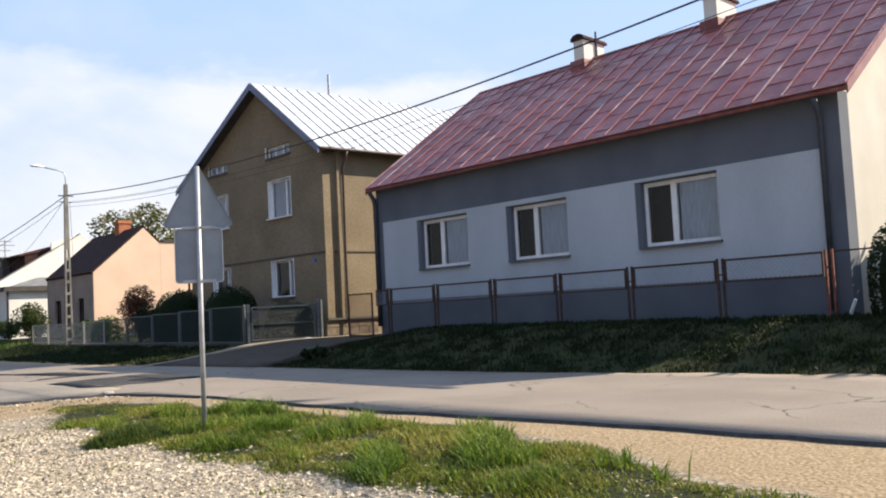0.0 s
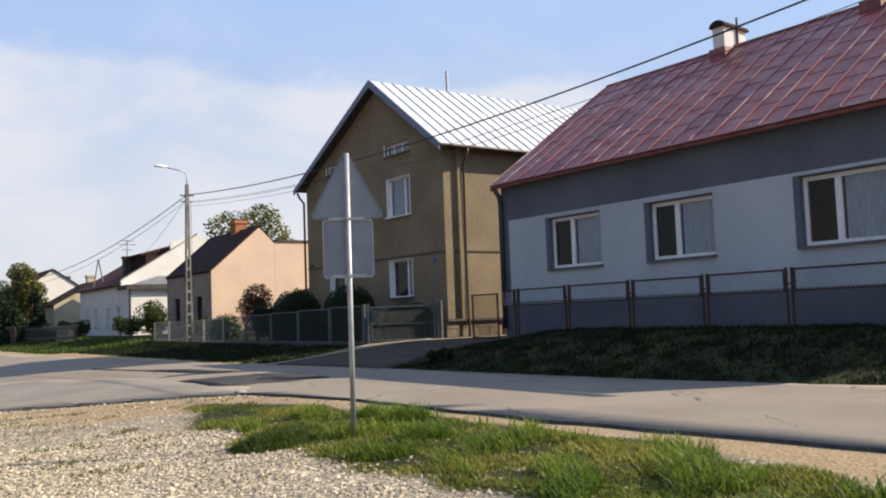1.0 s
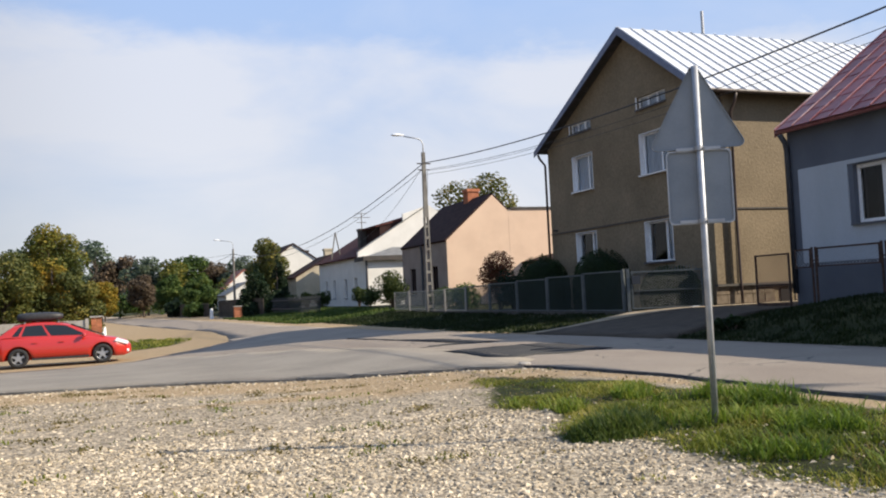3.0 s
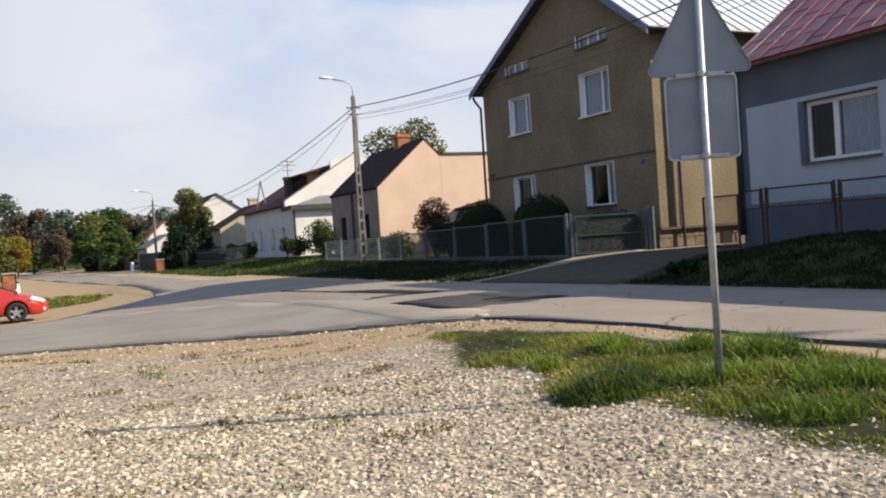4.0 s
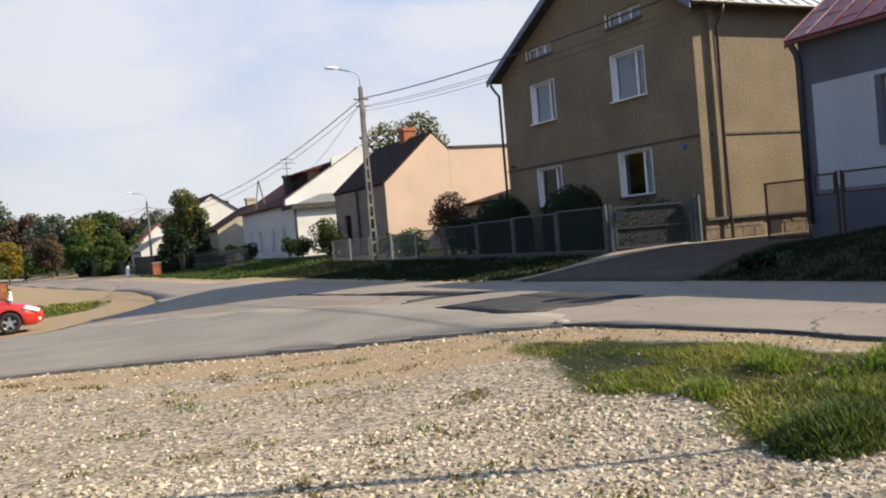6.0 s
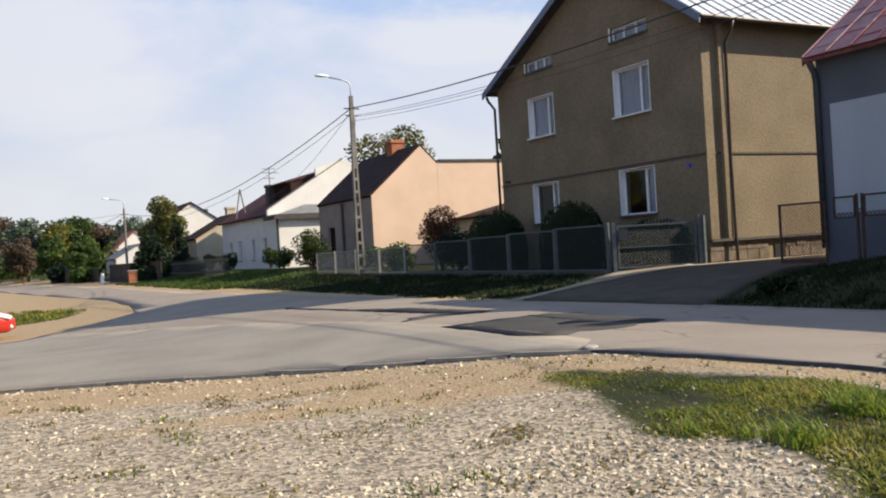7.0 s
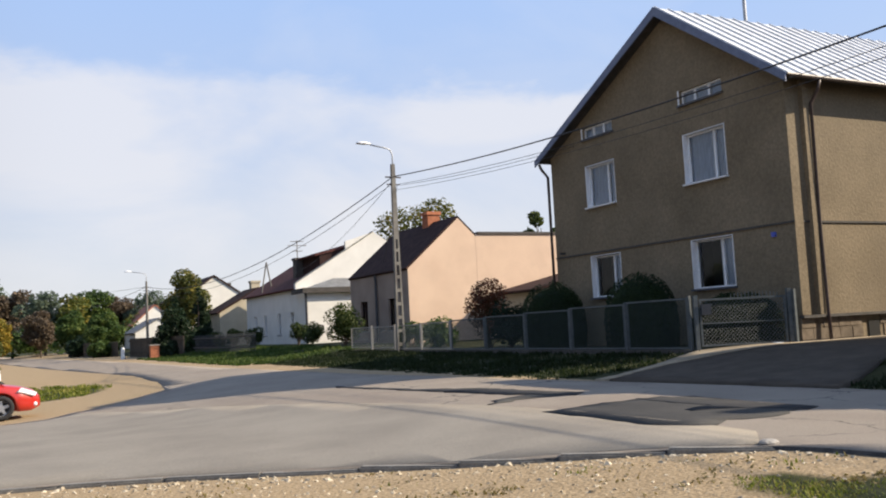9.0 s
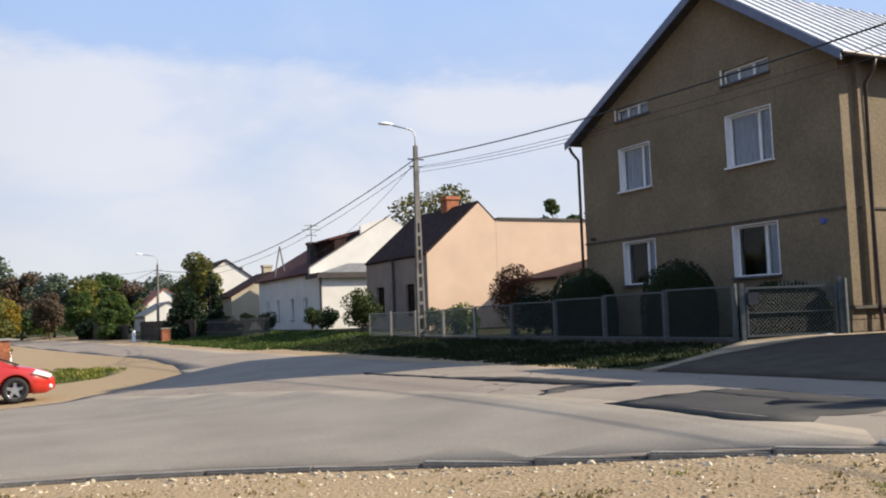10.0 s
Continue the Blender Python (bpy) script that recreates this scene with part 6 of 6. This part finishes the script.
def car(label, paint, at, heading, L=4.3, W=1.78, H=1.48, wb=2.6, estate=False, box_on_roof=False):
    """A hatchback or estate: lofted body with wheel arches, cabin, glass, lights, wheels. s runs from tail to nose."""
    e = thing("car", (0, 0, 0), label, "car", "parked cars")
    rw, fw_, wr = (L - wb) * 0.44, (L - wb) * 0.44 + wb, 0.315
    belt = [(0, .9), (.12, 1.02), (L * .3, .99), (L * .62, .95), (L * .76, .91), (L * .88, .82), (L - .14, .7), (L, .56)]
    half = [(0, .66), (.18, W / 2 - .06), (L * .25, W / 2), (L * .7, W / 2), (L - .5, W / 2 - .05), (L - .18, W / 2 - .2), (L, .5)]
    low = [(0, .4), (.15, .24), (L - .25, .2), (L, .3)]
    bm = bmesh.new()
    rings = []
    n = 54
    for i in range(n + 1):
        s = L * i / n
        zt, w, zb = lerp_list(belt, s), lerp_list(half, s), lerp_list(low, s)
        zc = zb
        for c in (rw, fw_):
            d = abs(s - c)
            if d < wr + .07:
                zc = max(zc, wr + math.sqrt((wr + .07) ** 2 - d * d) * 0.98)
        mid = max(zc + .03, zb + (zt - zb) * .5)
        pts = [(0, max(zb, .2)), (w - .24, max(zb, .2)), (w - .22, zc), (w - .015, zc), (w, max(zc + .02, mid * .8)), (w, mid), (w - .03, zt - .07), (w - .1, zt), (0, zt + .025)]
        ring = [bm.verts.new((s, y, z)) for y, z in pts] + [bm.verts.new((s, -y, z)) for y, z in pts[-2:0:-1]]
        rings.append(ring)
    m = len(rings[0])
    for A, B in zip(rings, rings[1:]):
        for k in range(m):
            bm.faces.new((A[k], A[(k + 1) % m], B[(k + 1) % m], B[k]))
    bm.faces.new(rings[0][::-1]); bm.faces.new(rings[-1])
    bmesh.ops.recalc_face_normals(bm, faces=bm.faces)
    body = part("body", bm, paint, e, smooth=True)
    # cabin: base ring at the belt, roof ring above
    b0, b1 = (.06, L * .8)
    r0, r1 = (.62 if not estate else .25), L * .54
    wb2, wr2 = W / 2 - .09, W / 2 - .25
    cs = []
    for t in [k / 10 for k in range(11)]:
        sb, sr = b0 + (b1 - b0) * t, r0 + (r1 - r0) * t
        roof = H - .10 * (abs(t - .48) / .52) ** 2.2
        cs.append((sb, sr, lerp_list(belt, sb) - .01, roof))
    bm = bmesh.new()
    rr = []
    for sb, sr, zb, zr_ in cs:
        row = []
        for sy in (1, -1):
            q = [(sb, sy * wb2, zb), (sb + (sr - sb) * .93, sy * (wr2 + .02), zr_ - .06), (sr, sy * (wr2 - .08), zr_ - .01)]
            row.append([bm.verts.new(p) for p in q])
        row.append([bm.verts.new((sr, 0, zr_ + .015))])
        rr.append(row[0] + row[2] + row[1][::-1])
    for A, B in zip(rr, rr[1:]):
        for k in range(len(A) - 1):
            bm.faces.new((A[k], A[k + 1], B[k + 1], B[k]))
    bm.faces.new(rr[0]); bm.faces.new(rr[-1][::-1])
    bmesh.ops.recalc_face_normals(bm, faces=bm.faces)
    part("cabin", bm, paint, e, smooth=False)

    def on_side(t, v, sy, out=.006):
        sb, sr = b0 + (b1 - b0) * t, r0 + (r1 - r0) * t
        zb = lerp_list(belt, sb) - .01
        zr_ = H - .10 * (abs(t - .48) / .52) ** 2.2 - .06
        k = v * .93
        return Vector((sb + (sr - sb) * k, sy * (wb2 + (wr2 + .02 - wb2) * v + out), zb + (zr_ - zb) * v))
    for sy in (1, -1):
        for t0, t1 in ((.1, .24), (.27, .5), (.53, .86)) if estate else ((.14, .2), (.23, .48), (.51, .86)):
            ts = [t0 + (t1 - t0) * k / 4 for k in range(5)]
            loop = [on_side(t, .1, sy) for t in ts] + [on_side(t, .9, sy) for t in ts[::-1]]
            b = bmesh.new()
            b.faces.new([b.verts.new(p) for p in loop])
            r = bmesh.ops.extrude_face_region(b, geom=b.faces[:])
            for g in r["geom"]:
                if isinstance(g, bmesh.types.BMVert):
                    g.co.y -= sy * .02
            bmesh.ops.recalc_face_normals(b, faces=b.faces)
            part("side_window", b, M_CARGLASS, e)
        b = bmesh.new()
        mx, my = L * .645, sy * (W / 2 + .06)
        bmesh.ops.create_uvsphere(b, u_segments=10, v_segments=6, radius=.1, matrix=Matrix.Translation((mx, my, .98)) @ Matrix.Diagonal((.7, 1.1, .75, 1)))
        part("mirror", b, paint, e, smooth=True)
        for s0, s1 in ((L * .25, L * .43), (L * .44, L * .66)):
            b = obox(s0 + .1, s0 + .26, sy * W / 2 - .012, sy * W / 2 + .018, .78, .81)
            part("door_handle", b, paint, e)
        b = obox(rw + .42, fw_ - .42, sy * (W / 2) - .01, sy * (W / 2) + .012, .23, .3)
        part("sill", b, M_BLACKP, e)
        # lights
        b = bmesh.new()
        prism(b, [(L - .58, sy * (W / 2 - .05), .70), (L - .16, sy * (W / 2 - .2), .56), (L - .12, sy * (W / 2 - .23), .645), (L - .5, sy * (W / 2 - .08), .79)], (.03, sy * .035, .02))
        part("headlight", b, M_HEADL, e)
        b = bmesh.new()
        bmesh.ops.create_uvsphere(b, u_segments=10, v_segments=6, radius=.06, matrix=Matrix.Translation((L - .13, sy * (W / 2 - .27), .36)))
        part("fog_light", b, M_HEADL, e, smooth=True)
        part("tail_light", obox(-.0, .2, sy * (W / 2 - .2) - .09, sy * (W / 2 - .2) + .09 + 0.0, .72, .93, bevel=.03), M_TAILL, e)
        # wheels
        for c in (rw, fw_):
            b = bmesh.new()
            prof = [(.2, .205), (.27, .2), (wr, .185), (wr + .003, .1), (wr, .02), (.27, .0), (.2, .01)]
            rg = [[b.verts.new((c + r * math.cos(a), sy * (W / 2 - .21 + d), wr + r * math.sin(a))) for r, d in prof] for a in (2 * math.pi * k / 28 for k in range(28))]
            for A, B in zip(rg, rg[1:] + rg[:1]):
                for k in range(len(prof)):
                    b.faces.new((A[k], A[(k + 1) % len(prof)], B[(k + 1) % len(prof)], B[k]))
            bmesh.ops.recalc_face_normals(b, faces=b.faces)
            w = part("wheel", b, M_TYRE, e, smooth=True)
            b = bmesh.new()
            tube(b, [(c, sy * (W / 2 - .15), wr), (c, sy * (W / 2 - .06), wr)], .09, 12)
            for k in range(5):
                a = 2 * math.pi * k / 5 + .3
                d, o = Vector((math.cos(a), 0, math.sin(a))), Vector((-math.sin(a), 0, math.cos(a)))
                ctr = Vector((c, sy * (W / 2 - .07), wr))
                prism(b, [ctr + d * .05 - o * .045, ctr + d * .2 - o * .03, ctr + d * .2 + o * .03, ctr + d * .05 + o * .045], (0, -sy * .04, 0))
            ring = [[b.verts.new((c + r * math.cos(a), sy * (W / 2 - dd), wr + r * math.sin(a))) for r, dd in ((.19, .06), (.21, .03), (.215, .12), (.19, .12))] for a in (2 * math.pi * k / 24 for k in range(24))]
            for A, B in zip(ring, ring[1:] + ring[:1]):
                for k in range(4):
                    b.faces.new((A[k], A[(k + 1) % 4], B[(k + 1) % 4], B[k]))
            bmesh.ops.recalc_face_normals(b, faces=b.faces)
            part("rim", b, M_RIM, w)
            part("hub_well", otube([(c, sy * (W / 2 - .2), wr), (c, sy * (W / 2 - .14), wr)], .2, 20), M_BLACKP, w)

    def quad(name, pts, material, d):
        b = bmesh.new(); prism(b, pts, d)
        return part(name, b, material, e)
    zb_f, zr_f = lerp_list(belt, b1) - .01, H - .16
    quad("windscreen", [(b1 - .02, wb2 - .06, zb_f + .05), (b1 - .02, -wb2 + .06, zb_f + .05), (r1 + .06, -wr2 + .05, zr_f + .02), (r1 + .06, wr2 - .05, zr_f + .02)], M_CARGLASS, (.03, 0, .03))
    quad("rear_window", [(b0 + .05, wb2 - .12, .98), (b0 + .05, -wb2 + .12, .98), (r0 - .03, -wr2 + .1, zr_f), (r0 - .03, wr2 - .1, zr_f)], M_CARGLASS, (-.03, 0, .02))
    part("rear_bumper", obox(-.06, .18, -W / 2 + .12, W / 2 - .12, .34, .58, bevel=.04), M_BLACKP if estate else paint, e)
    part("number_plate", obox(-.075, -.06, -.26, .26, .62, .73), M_PLATEW, e)
    part("grille", obox(L - .06, L + .012, -.42, .42, .3, .42, bevel=.02), M_BLACKP, e)
    if box_on_roof:
        bx = bmesh.new()
        secs = [(.72, .3, .08), (.8, .4, .13), (1.1, .43, .155), (1.7, .43, .155), (2.0, .38, .12), (2.15, .28, .06)]
        rg = [[bx.verts.new((s, w * math.copysign(abs(math.cos(a)) ** .5, math.cos(a)), H + .17 + h * math.copysign(abs(math.sin(a)) ** .6, math.sin(a)))) for a in (2 * math.pi * (k + .5) / 16 for k in range(16))] for s, w, h in secs]
        for A, B in zip(rg, rg[1:]):
            for k in range(16):
                bx.faces.new((A[k], A[(k + 1) % 16], B[(k + 1) % 16], B[k]))
        bx.faces.new(rg[0][::-1]); bx.faces.new(rg[-1])
        bmesh.ops.recalc_face_normals(bx, faces=bx.faces)
        part("roof_box", bx, M_BLACKP, e, "glossy black roof box", smooth=True)
        for s in (.95, 2.0):
            part("roof_bar", otube([(s, -W / 2 + .25, H - .02), (s, W / 2 - .25, H - .02)], .025, 8), M_GALV, e)
    x, y = at
    hd = radians(heading)
    off = Vector((math.cos(hd), math.sin(hd), 0)) * (L / 2)
    e.matrix_basis = Matrix.Translation((x - off.x, y - off.y, lie(x, y) + .03)) @ Matrix.Rotation(hd, 4, 'Z')
    return e


P_RED = emit_free("red_car_paint", (0.42, 0.018, 0.01), 0.3, 0.0, 0.9)
P_SILVER = emit_free("silver_green_car_paint", (0.15, 0.16, 0.15), 0.32, 0.5, 0.8)
P_DARK = emit_free("dark_blue_car_paint", (0.035, 0.055, 0.09), 0.3, 0.3, 0.9)
P_BLUE = emit_free("bright_blue_car_paint", (0.015, 0.03, 0.17), 0.3, 0.2, 0.9)
car("bright red hatchback with black roof box on dusty ground", P_RED, (-1.17, 37.2), 2, box_on_roof=True)
car("silver hatchback parked at the road edge", P_SILVER, (-3.9, 19.33), 76)
car("dark blue-grey estate car parked nose away from the road", P_DARK, (-5.98, 34.2), 164, L=4.55, estate=True, H=1.46)
car("bright blue car parked beside the dark estate", P_BLUE, (-6.25, 38.9), 164, L=4.2)
car("dark red car parked in the row", emit_free("maroon_car_paint", (0.2, 0.015, 0.02), 0.3, 0.1, 0.9), (-9.1, 42.5), 186, L=4.2)


# ---- small things along the street ----
def bar_fence():
    """Concrete panel fence behind the parked cars."""
    F0 = thing("fence", (-8, 46.5, -0.3), "weathered concrete panel fence behind the cars", "fence")
    for k in range(6):
        x = -10.5 + k * 2.0
        z = lie(x, 46.6)
        part("post", obox(x - .07, x + .07, 46.5, 46.66, z - .3, z + 1.35), M_CONC, F0)
        if k < 5:
            for r in range(3):
                part("panel", obox(x + .08, x + 1.92, 46.55, 46.61, z + .04 + r * .42, z + .44 + r * .42, bevel=.008), M_CONC, F0)


bar_fence()


def brick_pillar(x, y, h, w=0.5):
    z = lie(x, y)
    P = thing("gate_pillar", (x, y, z), "orange brick gate pillar with a flat cap", "pillar", "brick pillars")
    me = None
    for r in range(int(h / .08)):
        o = (r % 2) * .125
        for k in range(2):
            b = obox(x - w / 2 + k * w / 2 + .004, x - w / 2 + (k + 1) * w / 2 - .004, y - w / 2 + (o if k else 0) * 0, y + w / 2, z + r * .08, z + r * .08 + .072)
            part("brick", b, M_BRICK, P)
    part("cap", obox(x - w / 2 - .05, x + w / 2 + .05, y - w / 2 - .05, y + w / 2 + .05, z + int(h / .08) * .08, z + int(h / .08) * .08 + .07), M_CONC, P)


brick_pillar(-0.1, 47.0, 1.4, 0.45)
brick_pillar(10.6, 77.5, 1.0, 0.6)
for x, y, h in ((9.3, 84, 0.9), (11.2, 104, 0.9), (0.3, 62, .5)):
    z = lie(x, y)
    B = thing("bollard", (x, y, z), "small white roadside marker post", "bollard", "marker posts")
    b = otube([(x, y, z - .1), (x, y, z + h * .85), (x, y, z + h)], .16, 10, .1)
    part("post", b, M_FRAME, B)


def slat_fence(x0, y0, x1, y1, h, mat_, label, step=0.16, w=0.12):
    """Upright boards on two rails."""
    z0 = lie((x0 + x1) / 2, (y0 + y1) / 2)
    F0 = thing("fence", (x0, y0, z0), label, "fence")
    a, b = Vector((x0, y0, 0)), Vector((x1, y1, 0))
    L = (b - a).length
    al = (b - a) / L
    F = Face(a, al, Vector((-al.y, al.x, 0)))
    for v in (.3, h - .25):
        m = bmesh.new(); F.block(m, 0, L, z0 + v, z0 + v + .08, .02, .06); part("rail", m, mat_, F0)
    n = int(L / step)
    for k in range(n):
        m = bmesh.new(); F.block(m, k * step, k * step + w, lie(*F.p(k * step, 0).xy) - .05, z0 + h, -.01, .02); part("slat", m, mat_, F0)


M_WOODD = mat("dark_stained_boards", (0.05, 0.04, 0.032), (0.085, 0.068, 0.052), 6, 0.9, 0.3, 30, vary=0.2)
M_WOODP = mat("pale_old_boards", (0.3, 0.27, 0.22), (0.42, 0.38, 0.31), 6, 0.9, 0.3, 30, vary=0.2)
slat_fence(13.9, 62.5, 13.2, 76.5, 1.2, M_DARKPIPE, "blue-grey metal fence before the white house", 0.3, 0.06)
slat_fence(12.9, 78.5, 10.9, 92.0, 1.5, M_WOODD, "dark wooden board fence", 0.3, 0.28)
slat_fence(10.6, 97.0, 8.0, 118.0, 1.4, M_WOODD, "dark wooden board fence farther along", 0.4, 0.37)
slat_fence(-1.5, 118.0, 0.5, 96.0, 1.3, M_WOODD, "dark fence on the far side of the street", 0.5, 0.46)
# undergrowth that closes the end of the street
for k, (x, y, w, h, lm) in enumerate([(-14, 128, 14, 5, M_LEAF_HAZE), (-4, 140, 12, 4.5, M_LEAF_HAZE), (6, 140, 12, 5, M_LEAF), (13, 128, 10, 4.5, M_LEAF), (-26, 120, 16, 5, M_LEAFO), (-40, 110, 18, 6, M_LEAF_HAZE), (20, 134, 12, 5, M_LEAFO), (9.6, 100, 3.5, 1.6, M_LEAF), (8.6, 112, 4, 2.4, M_LEAFD), (-3, 108, 5, 3.4, M_LEAF), (-6, 92, 6, 3.4, M_LEAFO), (-10, 80, 7, 4, M_LEAF_HAZE), (-14, 66, 8, 4.5, M_LEAFO)]):
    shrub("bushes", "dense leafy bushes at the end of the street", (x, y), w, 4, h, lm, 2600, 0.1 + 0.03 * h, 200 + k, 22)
